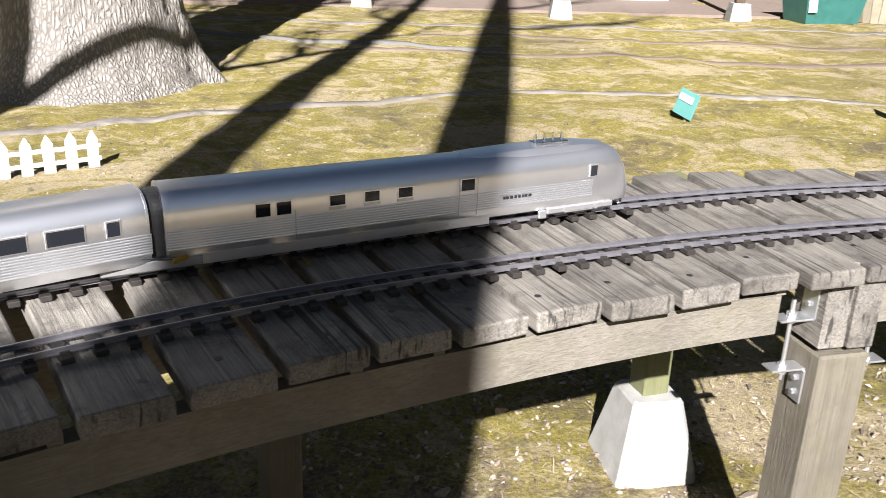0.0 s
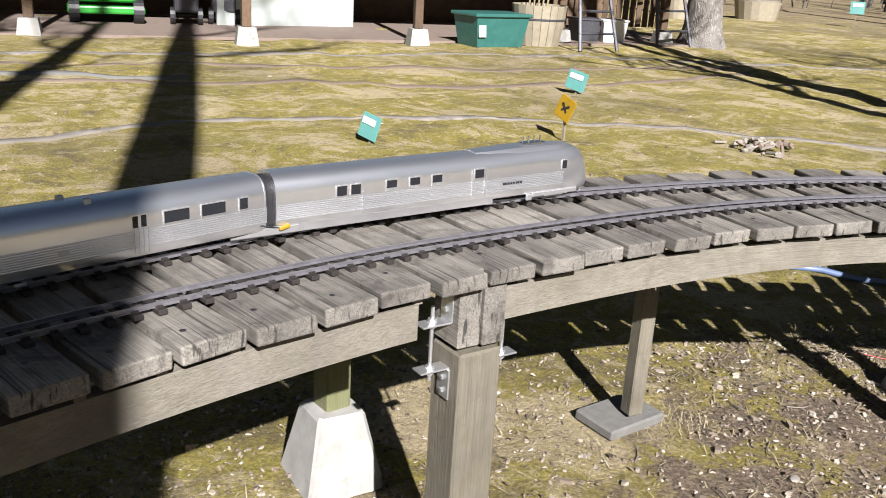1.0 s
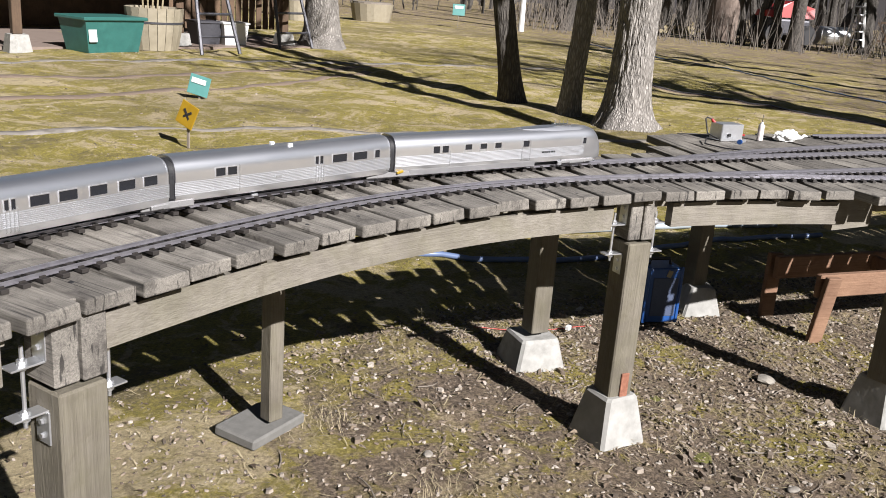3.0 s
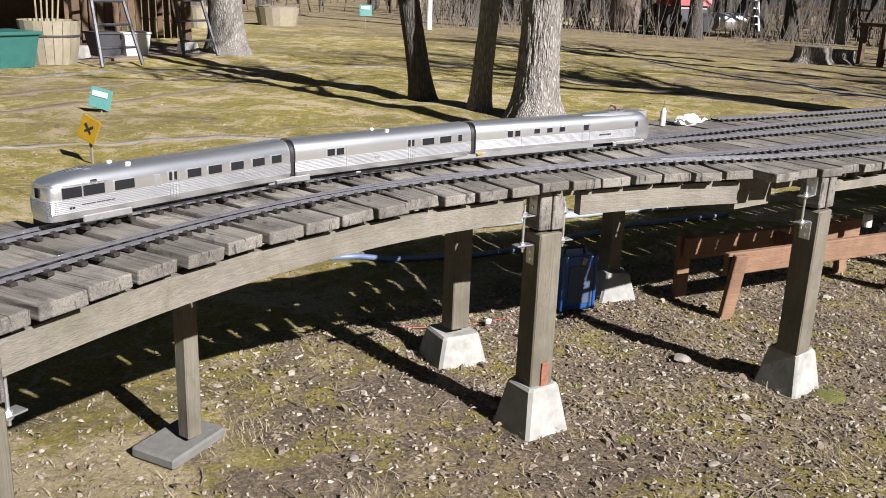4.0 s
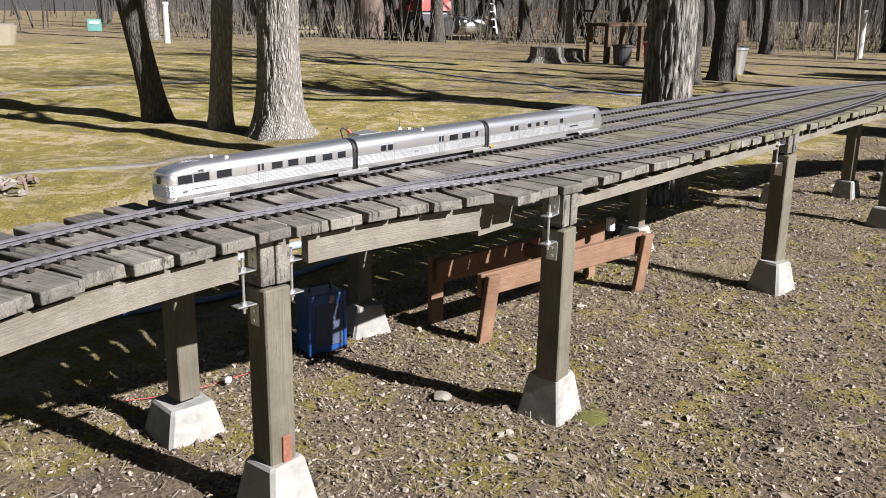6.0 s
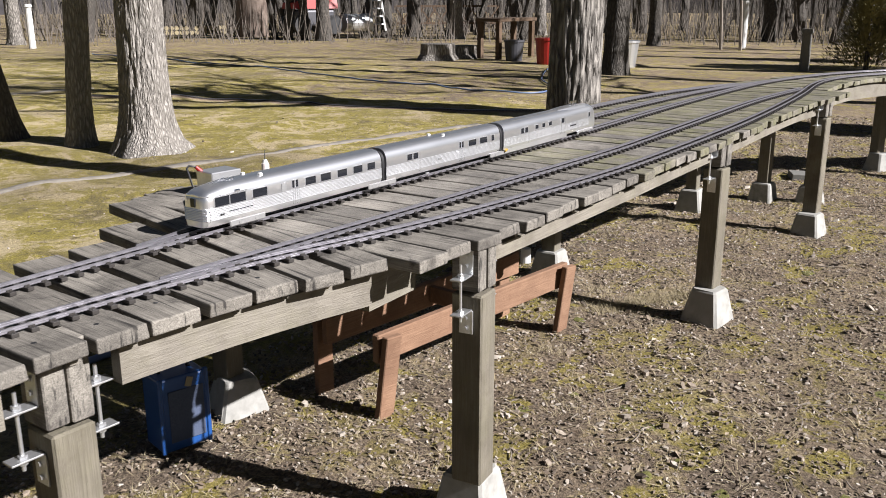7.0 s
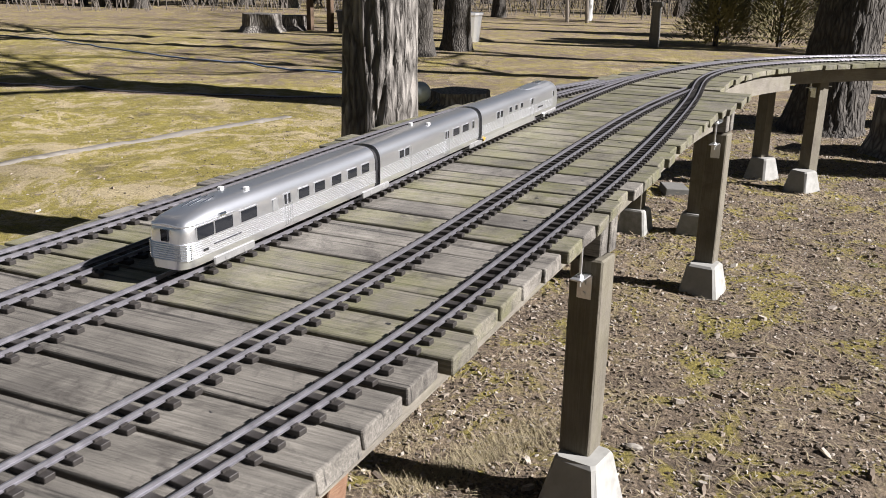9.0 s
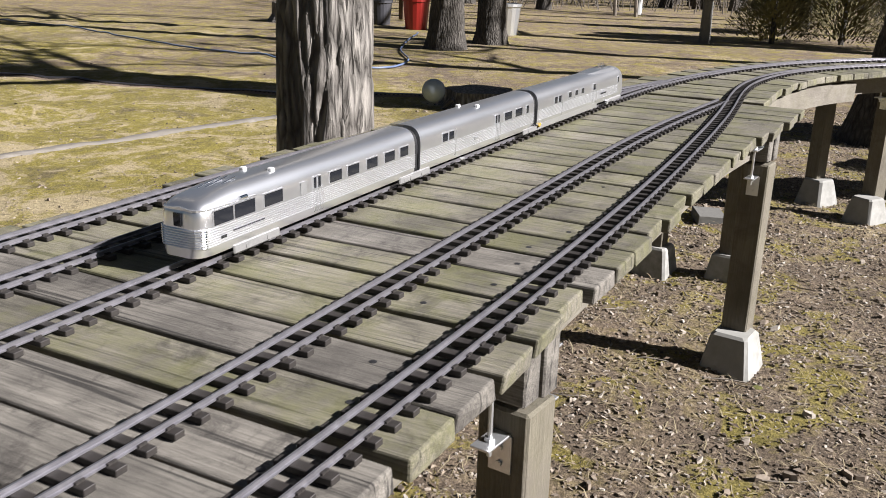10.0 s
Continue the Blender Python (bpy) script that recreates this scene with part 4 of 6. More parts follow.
def tree(x, y, r, h, lean=(0, 0), mat=None, flare=1.5, seed=1, fine=False, label="tall bare winter tree with grey ridged bark", fork=0.62, branches=7):
    rng = random.Random(seed)
    t = thing("tree", label, "tree", pose(x, y, ground_height(x, y) - 0.05), "garden trees")
    n, m = (132, 130) if fine else (44, 40)
    bm = bmesh.new()
    rings = []
    zs = [h * (i / (m - 1)) ** 1.7 for i in range(m)]
    ph = seed * 7.3
    for z in zs:
        u = z / h
        rr = r * (1 - 0.45 * u) * (1 + (flare - 1) * math.exp(-z / (0.55 * r + 0.12)))
        ring = []
        for k in range(n):
            a = 2 * math.pi * k / n
            root = (flare - 1) * 0.55 * max(0, math.sin(a * 2.5 + ph)) * math.exp(-z / (0.5 * r + 0.15))
            wob = 0.06 * noise.noise((math.cos(a) * 1.3 + ph, math.sin(a) * 1.3, z * 0.5))
            f = 5.5 if fine else 4
            tw = 0.5 * noise.noise((math.cos(a) * 2, math.sin(a) * 2, z * 2.5 + ph))
            ridge = abs(noise.noise((math.cos(a + tw * 0.25) * f + ph, math.sin(a + tw * 0.25) * f, z * 2.8))) + 0.25 * abs(noise.noise((math.cos(a) * 14 + ph, math.sin(a) * 14, z * 9)))
            q = rr * (1 + root + wob) - min(0.034, 0.12 * r) * (1 - min(ridge * 3.4, 1)) ** 0.7
            ring.append(bm.verts.new((lean[0] * u * h + q * math.cos(a), lean[1] * u * h + q * math.sin(a), z)))
        rings.append(ring)
    for a, b in zip(rings, rings[1:]):
        for k in range(n):
            bm.faces.new((a[k], a[(k + 1) % n], b[(k + 1) % n], b[k]))
    bm.faces.new(rings[-1])
    part("trunk", bm, mat or M_BARK, t, smooth=True)
    cr = bmesh.new()
    for i in range(branches):
        u = fork + (1 - fork) * i / max(branches - 1, 1)
        a = rng.uniform(0, 6.28)
        limb(cr, (lean[0] * u * h, lean[1] * u * h, u * h), (math.cos(a), math.sin(a), rng.uniform(0.5, 1.2)), h * rng.uniform(0.28, 0.45), r * 0.42 * (1.2 - 0.5 * u), 2, rng)
    part("limbs", cr, mat or M_BARK, t)
    return t


def forked_tree(x, y):
    """Unseen tree shaped for its shade: broad bole parting into two tall stems."""
    rng = random.Random(31)
    t = thing("tree", "unseen bare forked tree behind the viewer, shaped for its shade", "tree", pose(x, y, -0.05), "garden trees")
    bm = bmesh.new()
    tube(bm, [(-0.1, 0, 0), (-0.12, 0, 1.0), (-0.15, 0, 2.6), (-0.2, 0, 3.9), (-0.2, 0, 4.6), (-0.1, 0, 4.74)], [0.95, 0.66, 0.60, 0.60, 0.52, 0.25], 20)
    part("trunk", bm, M_BARK, t, smooth=True)
    bm = bmesh.new()
    tube(bm, [(0.06, 0, 3.8), (0.18, 0, 4.8), (0.25, 0, 6.5), (0.30, 0, 9.0), (0.34, 0, 13.0), (0.4, 0, 20.0)], [0.34, 0.31, 0.31, 0.31, 0.28, 0.10], 16)
    tube(bm, [(-0.35, 0, 3.6), (-1.0, 0, 4.6), (-1.5, 0, 5.7), (-1.65, 0, 7.6), (-1.6, 0, 10.0), (-1.35, 0, 13.0), (-1.2, 0, 19.0)], [0.36, 0.30, 0.27, 0.25, 0.23, 0.19, 0.07], 14)
    part("stems", bm, M_BARK, t, smooth=True)
    cr = bmesh.new()
    for sx, u in ((0.34, 12.5), (0.36, 14.5), (0.38, 16.5), (-1.35, 12.8), (-1.28, 15.0), (-1.2, 17.0)):
        a = rng.uniform(0, 6.28)
        limb(cr, (sx, 0, u), (math.cos(a), math.sin(a), rng.uniform(0.5, 1.1)), rng.uniform(2.5, 4.0), 0.10, 2, rng)
    part("limbs", cr, M_BARK, t)


tree(9.28, 2.06, 0.245, 9.0, (0.012, 0.0), None, 1.25, 3, True)
tree(10.7, 7.7, 0.30, 11.0, (0.02, 0.0), M_BARK_FINE, 1.7, 5, True, "stout bare tree with flaring roots on the lawn")
tree(10.72, 8.8, 0.16, 10.0, (0.04, -0.05), M_BARK_FINE, 1.35, 6, False, "grey leaning bare tree beside a stouter one")
# this trunk's dark bark partly stands for the stouter tree's shadow on it
tree(10.9, 10.15, 0.19, 9.0, (-0.12, 0.13), M_BARK_DARK, 1.35, 7, False, "slim leaning bare tree on the lawn, shade put into its dark bark")
# out of view, added to cast shade on the left of the thick old tree
tree(-4.6, -1.6, 0.30, 12.0, (0.0, 0.0), None, 1.3, 14, False, "unseen bare tree added to shade the old trunk", 0.5, 7)
tree(-3.75, 9.3, 0.92, 13.0, (0.0, 0.0), M_BARK_FINE, 1.35, 8, True, "very thick old tree with flaring roots")
tree(13.1, 19.0, 0.42, 10.0, (-0.05, 0.0), M_BARK_FINE, 1.5, 9, False, "grey tree beside the garden shed")
tree(22.6, 4.85, 0.33, 10.0, (0.02, 0.0), M_BARK_DARK, 1.35, 10)
tree(24.2, 4.3, 0.30, 10.0, (0.04, 0.0), M_BARK_DARK, 1.35, 11)
tree(15.33, -1.75, 0.40, 11.0, (0.02, -0.13), M_BARK_DARK, 1.3, 12, True, "large dark leaning tree beyond the bend of the trestle")
tree(15.9, -3.05, 0.33, 11.0, (0.0, -0.04), M_BARK_DARK, 1.3, 16, True, "dark tree close behind a leaning one")
forked_tree(-0.78, -4.6)
for i, (x, y, r) in enumerate(((19.3, -6.0, 0.3), (22.5, -8.5, 0.28), (26.0, -6.5, 0.33), (31.0, -8.0, 0.3), (36.0, -9.0, 0.3), (34.0, -3.0, 0.22), (41.0, 14.5, 0.32), (42.5, 17.2, 0.35), (43.5, 15.6, 0.3), (46.5, 12.0, 0.3), (40.5, 8.6, 0.26), (38.5, 5.3, 0.25), (30.2, 29.5, 0.3), (20.0, 32.0, 0.34), (37.4, 19.4, 0.3))):
    tree(x, y, r, 9.0 + i % 4, (0.02 * (i % 3 - 1), 0.0), M_BARK_DARK if i % 3 else M_BARK, 1.3, 20 + i, branches=5)


def far_woods():
    """Brush and thin trunks of the wood that closes the garden."""
    rng = random.Random(4)
    bm = bmesh.new()
    for i in range(900):
        a = radians(rng.uniform(-55, 75))
        d = rng.uniform(50, 95)
        x, y = 2 + d * math.cos(a), 2 + d * math.sin(a)
        r = rng.choice((0.03, 0.05, 0.09, 0.16))
        z = ground_height(x, y) - 0.2
        h = rng.uniform(3, 9)
        tube(bm, [(x, y, z), (x + rng.uniform(-0.8, 0.8), y + rng.uniform(-0.8, 0.8), z + h)], [r, r * 0.5], 5)
    for i in range(150):
        a = radians(rng.uniform(-55, 42))
        d = rng.uniform(40, 62)
        x, y = 2 + d * math.cos(a), 2 + d * math.sin(a)
        z = ground_height(x, y) - 0.2
        limb(bm, (x, y, z), (rng.uniform(-0.12, 0.12), rng.uniform(-0.12, 0.12), 1), rng.uniform(7, 11), rng.uniform(0.12, 0.34), 1, rng, 8)
    tagged(obj("far_woods", bm, M_BARK_DARK), "bare trunks of a far winter wood", "woods", kind="stuff")
    vs, fs = [], []
    for i in range(6500):
        a = radians(rng.uniform(-52, 44))
        d = rng.uniform(37, 75)
        x, y = 2 + d * math.cos(a), 2 + d * math.sin(a)
        z = ground_height(x, y) - 0.1
        top = (x + rng.uniform(-0.7, 0.7), y + rng.uniform(-0.7, 0.7), z + rng.uniform(0.8, 2.4))
        k = len(vs)
        vs += [(x - 0.02, y, z), (x + 0.02, y - 0.015, z), (x, y + 0.02, z), top]
        fs += [(k, k + 1, k + 3), (k + 1, k + 2, k + 3), (k + 2, k, k + 3)]
    brush = bpy.data.meshes.new("brushwood")
    brush.from_pydata(vs, [], fs)
    brush.materials.append(simple("grey_brown_brush", (0.05, 0.042, 0.034), (0.17, 0.145, 0.12), 3, 0.95))
    tagged(new("brushwood", brush), "tangle of grey brushwood at the garden's rim", "brush", kind="stuff")
    ring = bmesh.new()
    lo, hi = [], []
    for i in range(61):
        a = radians(-75 + 190 * i / 60)
        lo.append(ring.verts.new((110 * math.cos(a), 110 * math.sin(a), -2)))
        hi.append(ring.verts.new((110 * math.cos(a), 110 * math.sin(a), 13 + 3 * noise.noise((i * 0.6, 0, 0)))))
    for i in range(60):
        ring.faces.new((lo[i], lo[i + 1], hi[i + 1], hi[i]))
    tagged(obj("backdrop", ring, simple("distant_wood", (0.03, 0.028, 0.03), (0.085, 0.078, 0.08), 0.6, 1.0)), "grey brown distant wood", "backdrop", kind="structure")


far_woods()


def conifer(x, y, h, w, seed):
    rng = random.Random(seed)
    t = thing("juniper_bush", "ragged olive-brown juniper bush beyond the trestle", "bush", pose(x, y, ground_height(x, y)))
    part("stem", cyl(bmesh.new(), (0, 0, -0.05), (0, 0, h * 0.8), 0.07, 0.02, 7), M_BARK_DARK, t)
    vs, fs = [], []
    for i in range(int(6000 * h * w / 4)):
        u = rng.random() ** 0.8
        a = rng.uniform(0, 6.283)
        rr = w / 2 * (1 - 0.75 * u) * math.sqrt(rng.uniform(0.15, 1)) * (0.8 + 0.5 * noise.noise((math.cos(a) * 1.5, math.sin(a) * 1.5, u * 4 + seed)))
        c = Vector((rr * math.cos(a), rr * math.sin(a), 0.08 + u * h))
        d = Vector((math.cos(a), math.sin(a), rng.uniform(0.2, 1.4))).normalized()
        s = Vector((-math.sin(a), math.cos(a), rng.uniform(-0.4, 0.4))).normalized()
        ln, wd = rng.uniform(0.07, 0.17), rng.uniform(0.012, 0.03)
        k = len(vs)
        vs += [c, c + d * ln * 0.5 + s * wd, c + d * ln, c + d * ln * 0.5 - s * wd]
        fs.append((k, k + 1, k + 2, k + 3))
    me = bpy.data.meshes.new("crown")
    me.from_pydata(vs, [], fs)
    me.materials.append(M_CONIFER)
    ob = new("crown", me)
    ob.parent = t


for i, (x, y, h, w) in enumerate(((27.5, -1.6, 2.6, 2.4), (28.2, -3.2, 3.4, 2.6), (27.0, -4.4, 2.8, 2.2), (31, -2.2, 3.2, 2.6))):
    conifer(x, y, h, w, i)

# ---- garden railway on the ground, beyond the trestle ----
def strip(points, width, mat, name, label, h=0.02, ties=False):
    ln = Line(points)
    bm = bmesh.new()
    rings = []
    for s in np.arange(0, ln.length, 0.12):
        p, d = ln.at(s), ln.dir(s)
        n = np.array([-d[1], d[0]])
        row = []
        for u, z in ((-0.5, -0.02), (-0.32, h), (0.32, h), (0.5, -0.02)):
            q = p + n * width * u * (1 + 0.28 * noise.noise((s * 1.6, u * 5, len(points))))
            row.append(bm.verts.new((q[0], q[1], ground_height(q[0], q[1]) + z + 0.012 * noise.noise((q[0] * 5, q[1] * 5, 1)))))
        rings.append(row)
    for a, b in zip(rings, rings[1:]):
        for k in range(3):
            bm.faces.new((a[k], b[k], b[k + 1], a[k + 1]))
    bmesh.ops.recalc_face_normals(bm, faces=bm.faces)
    t = thing(name, label, "ground track")
    part("bed", bm, mat, t, smooth=True)
    if ties:
        for side in (-1, 1):
            rb = bmesh.new()
            tube(rb, [(*(ln.at(s) + side * 0.024 * np.array([-ln.dir(s)[1], ln.dir(s)[0]])), ground_height(*ln.at(s)) + h + 0.018) for s in np.arange(0, ln.length, 0.25)], [0.005] * len(np.arange(0, ln.length, 0.25)), 4)
            part("rail", rb, M_RAIL, t)
        tb = bmesh.new()
        for s in np.arange(0.02, ln.length, 0.055):
            p, d = ln.at(s), ln.dir(s)
            box(tb, pose(p[0], p[1], ground_height(p[0], p[1]) + h + 0.006, 0, 0, math.degrees(math.atan2(d[1], d[0]))), 0.02, 0.092, 0.012)
        tagged(part("tie_row", tb, M_TIE, t), kind="stuff")
    return t


strip([(-5.5, 5.6), (-3.45, 6.72), (-2.41, 7.62), (-1.1, 8.4), (0.4, 9.3), (2.2, 9.6), (4.1, 9.45), (6.0, 8.8), (7.9, 7.6), (9.4, 7.0), (11.5, 5.9), (14.5, 4.6)], 0.2, M_BALLAST, "ground_track", "weathered garden track on pale ballast in the lawn", 0.012)
strip([(-6, 13.6), (-3.2, 13.0), (-1.2, 12.6), (0.8, 12.5)], 0.22, M_PAVER, "edging_boards", "pale weathered boards lying along the lawn", 0.03)
strip([(-8, 15.2), (-0.3, 15.0), (3.5, 15.6), (8.0, 16.0), (13, 15.2), (17, 14)], 0.3, M_BALLAST, "ground_track", "pale gravel track bed across the lawn", 0.012)
strip([(-2, 12.0), (1.2, 12.1), (5.2, 12.1), (8.5, 12.9), (11, 14.2)], 0.28, M_TRACKBED, "ground_track", "brown bare track bed worn in the lawn", 0.008)
strip([(-2, 13.6), (2, 13.9), (6, 13.9), (9, 14.5), (12, 15)], 0.3, M_TRACKBED, "ground_track", "brown track bed with dry leaves in the lawn", 0.008)
strip([(15.6, 13), (15.9, 9.6), (15.8, 7.8), (15.8, 6.0), (16.1, 4.6), (16.6, 3)], 0.2, M_TRACKBED, "ground_track", "dark garden track crossing the lawn", 0.015, True)


def small_sign(x, y, mat, turn, w=0.30, h=0.24, z=0.16, tip=0.0, cross=False):
    t = thing("garden_sign", "tilted yellow crossing sign with a black cross" if cross else "small turquoise sign tilted on a stake in the lawn", "sign", pose(x, y, ground_height(x, y), 0, 0, turn), "garden signs")
    part("stake", boxm(0.025, 0.018, z + 0.1, pose(0, 0.012, (z + 0.1) / 2 - 0.03)), M_TWIG, t)
    b = part("board", boxm(w, 0.014, h, pose(0, 0, z + h / 2, -6, tip, 0), 0.003), mat, t)
    if cross:
        for a in (45, -45):
            part("stroke", boxm(w * 0.62, 0.004, h * 0.10, pose(0, -0.009, z + h / 2, -6, tip + a, 0)), M_BLACK, b, "black painted stroke")
    else:
        for k, (dx, ww, dz) in enumerate(((0.0, 0.7, 0.22), (0.05, 0.42, -0.2))):
            part("stroke", boxm(w * ww, 0.004, h * 0.26, pose(dx * w, -0.009, z + h / 2 + dz * h, -6, tip, 0)), M_WHITE, b, "white unreadable lettering")
    return t


small_sign(2.18, 8.15, M_SIGN, -52, 0.22, 0.24, 0.04, 14)
small_sign(5.95, 11.35, M_SIGN, -52, 0.30, 0.27, 0.05, 12)
small_sign(4.3, 8.3, M_YELLOW, -68, 0.22, 0.24, 0.22, 22, True)
small_sign(25.6, 27.8, M_SIGN, -40, 0.5, 0.45, 0.5, 0)


def rubble(x, y):
    t = thing("rubble_heap", "low heap of stones and broken wood on the lawn", "rubble", pose(x, y, ground_height(x, y)))
    rng = random.Random(2)
    for i in range(46):
        a, d = rng.uniform(0, 6.28), abs(rng.gauss(0, 0.22))
        bm = bmesh.new()
        s = rng.uniform(0.04, 0.10)
        if i % 4:
            bmesh.ops.create_icosphere(bm, subdivisions=1, radius=s / 2)
            for v in bm.verts:
                v.co *= rng.uniform(0.7, 1.25)
        else:
            box(bm, Matrix(), s * 2.4, 0.035, 0.02, 0.003)
        ob = part("stone" if i % 4 else "wood_scrap", bm, M_STONE if i % 3 else M_SLAB, t)
        ob.matrix_basis = pose(d * math.cos(a) * 1.2, d * math.sin(a), 0.10 * math.exp(-d * 4) + 0.02, rng.uniform(-40, 40), rng.uniform(-30, 30), rng.uniform(0, 360))


rubble(6.25, 7.6)

# ---- picket fence by the old tree ----
fence = thing("picket_fence", "low white painted toy picket fence on the grass", "fence")
for k in range(9):
    x, y = -2.42 - 0.115 * k, 5.93 - 0.085 * k
    bm = bmesh.new()
    prof = [(-0.035, 0), (0.035, 0), (0.035, 0.20), (0, 0.26), (-0.035, 0.20)]
    f = [bm.verts.new((u, -0.007, z)) for u, z in prof]
    g = [bm.verts.new((u, 0.007, z)) for u, z in prof]
    bm.faces.new(f)
    bm.faces.new(g[::-1])
    for i in range(5):
        bm.faces.new((f[i], g[i], g[(i + 1) % 5], f[(i + 1) % 5]))
    bmesh.ops.recalc_face_normals(bm, faces=bm.faces)
    ob = part("picket", bm, M_WHITE, fence)
    ob.matrix_basis = pose(x, y, ground_height(x, y), 0, random.uniform(-2, 2), 36)
for z in (0.07, 0.16):
    bm = boxm(1.2, 0.012, 0.03, None, 0.002)
    ob = part("fence_rail", bm, M_WHITE, fence)
    ob.matrix_basis = pose(-2.86, 5.605, ground_height(-2.9, 5.6) + z, 0, 0, 36.5)

# ---- the open shed along the lawn's end ----
def shed():
    t = thing("garden_shed", "open timber shed with pale walls on white footings", "shed", kind="structure")
    for x, y in ((-5.5, 17.0), (-1.7, 17.5), (2.0, 16.95), (5.5, 17.7), (9.15, 18.7), (12.1, 19.2)):
        b = part("footing", loft([[(x + u * w, y + v * w, z) for u, v in ((-1, -1), (1, -1), (1, 1), (-1, 1))] for z, w in ((-0.05, 0.21), (0.30, 0.16))]), M_CONCRETE, t, "white concrete footing")
        part("post", boxm(0.17, 0.17, 2.6, pose(x, y + 0.02, 1.6), 0.01), M_FENCE, t)
    part("roof", boxm(20, 5.5, 0.15, pose(3.0, 20.3, 3.0, 0, 0, 5)), M_FENCE, t)
    part("back_wall", boxm(21, 0.12, 3.0, pose(2.6, 23.4, 1.5, 0, 0, 5)), M_FENCE, t)
    part("pale_panel", boxm(3.2, 0.1, 2.4, pose(3.3, 20.6, 1.2, 0, 0, 12)), M_WALL, t, "pale mint wall panel")
    part("floor_slab", boxm(20.5, 4.8, 0.06, pose(2.6, 20.2, 0.0, 0, 0, 5)), M_SLAB, t, "reddish worn floor slab")
    for k in range(16):
        part("slat", boxm(0.15, 0.03, 1.3, pose(9.6 + 0.2 * k, 20.0 + 0.02 * k, 0.95), 0.004), M_FENCE, t)
    return t


shed()


def mower():
    t = thing("riding_mower", "bright green riding mower parked in the shed", "mower", pose(-0.5, 20.3, 0.03, 0, 0, 4))
    part("hood", boxm(1.25, 0.75, 0.42, pose(0.0, 0, 0.62), 0.08, 3), M_GREEN, t)
    part("grille", boxm(1.0, 0.02, 0.14, pose(0.0, -0.385, 0.66)), M_BLACK, t)
    part("deck", boxm(1.5, 0.9, 0.16, pose(0, 0, 0.26), 0.04, 2), M_GREEN, t)
    part("seat", boxm(0.5, 0.5, 0.4, pose(0.1, 0.45, 1.0), 0.08, 2), M_BLACK, t)
    for x in (-0.62, 0.62):
        for y in (-0.3, 0.45):
            part("wheel", cyl(bmesh.new(), (x - 0.1, y, 0.24), (x + 0.1, y, 0.24), 0.24, n=18), M_BLACK, t)
    for x in (-0.35, 0.35):
        part("headlight", boxm(0.2, 0.02, 0.08, pose(x, -0.39, 0.72)), M_YELLOW, t)


mower()
for x, y in ((1.1, 20.2), (1.9, 20.5)):
    g = thing("garden_machine", "dark garden machine with black wheels in the shed", "machine", pose(x, y, 0.03))
    part("body", boxm(0.5, 0.5, 0.5, pose(0, 0, 0.5), 0.06, 2), M_DARKSTEEL, g)
    for s in (-1, 1):
        part("wheel", cyl(bmesh.new(), (s * 0.28 - 0.05, -0.1, 0.18), (s * 0.28 + 0.05, -0.1, 0.18), 0.18, n=14), M_BLACK, g)
        part("handle", tube(bmesh.new(), [(s * 0.2, 0.2, 0.7), (s * 0.2, 0.6, 1.1)], [0.02, 0.02], 6), M_ZINC, g)

tb = thing("storage_bin", "teal plastic storage tote with a rim", "bin", pose(7.1, 17.75, 0.0, 0, 0, 14))
part("tub", loft([[(u * a, v * b, z) for u, v in ((-1, -1), (1, -1), (1, 1), (-1, 1))] for z, a, b in ((0.0, 0.56, 0.36), (0.62, 0.66, 0.44))]), M_TEAL, tb)
part("rim", boxm(1.42, 0.98, 0.07, pose(0, 0, 0.64), 0.015), M_TEAL, tb)
part("label", boxm(0.17, 0.01, 0.3, pose(-0.5, -0.42, 0.36, -6, 0, 0)), M_WHITE, tb, "white worn sticker")
br = thing("wooden_barrel", "beige half barrel planter with an iron hoop", "barrel", pose(8.35, 18.15, 0.0))
for k in range(20):
    a0, a1 = 2 * math.pi * k / 20, 2 * math.pi * (k + 0.94) / 20
    part("stave", loft([[(q * math.cos(a), q * math.sin(a), z) for a, q in ((a0, r), (a1, r), (a1, r - 0.04), (a0, r - 0.04))] for z, r in ((0.0, 0.47), (0.4, 0.55), (0.85, 0.60))]), M_BARREL, br)
part("hoop", loft([[(q * math.cos(2 * math.pi * k / 24), q * math.sin(2 * math.pi * k / 24), z) for k in range(24)] for z, q in ((0.54, 0.578), (0.58, 0.583))]), M_DARKSTEEL, br)
part("soil", cyl(bmesh.new(), (0, 0, 0.70), (0, 0, 0.76), 0.53, n=20), M_TWIG, br)
for k in range(5):
    part("cane", tube(bmesh.new(), [(0.1 * k - 0.2, 0.1, 0.7), (0.12 * k - 0.25, 0.0, 1.3), (0.2 * k - 0.4, -0.1, 1.7)], [0.02, 0.018, 0.01], 6), M_STRAW, br)
for x, y, m in ((10.0, 19.2, M_DARKSTEEL), (10.6, 19.05, M_WHITE)):
    c = thing("plastic_tub", "pale plastic tub beside the shed" if m is M_WHITE else "dark plastic tub beside the shed", "tub", pose(x, y, 0.02))
    part("tub", loft([[(u * a, v * a, z) for u, v in ((-1, -0.8), (1, -0.8), (1, 0.8), (-1, 0.8))] for z, a in ((0.0, 0.26), (0.5, 0.32))]), m, c)
    part("rim", boxm(0.7, 0.56, 0.05, pose(0, 0, 0.5), 0.01), m, c)


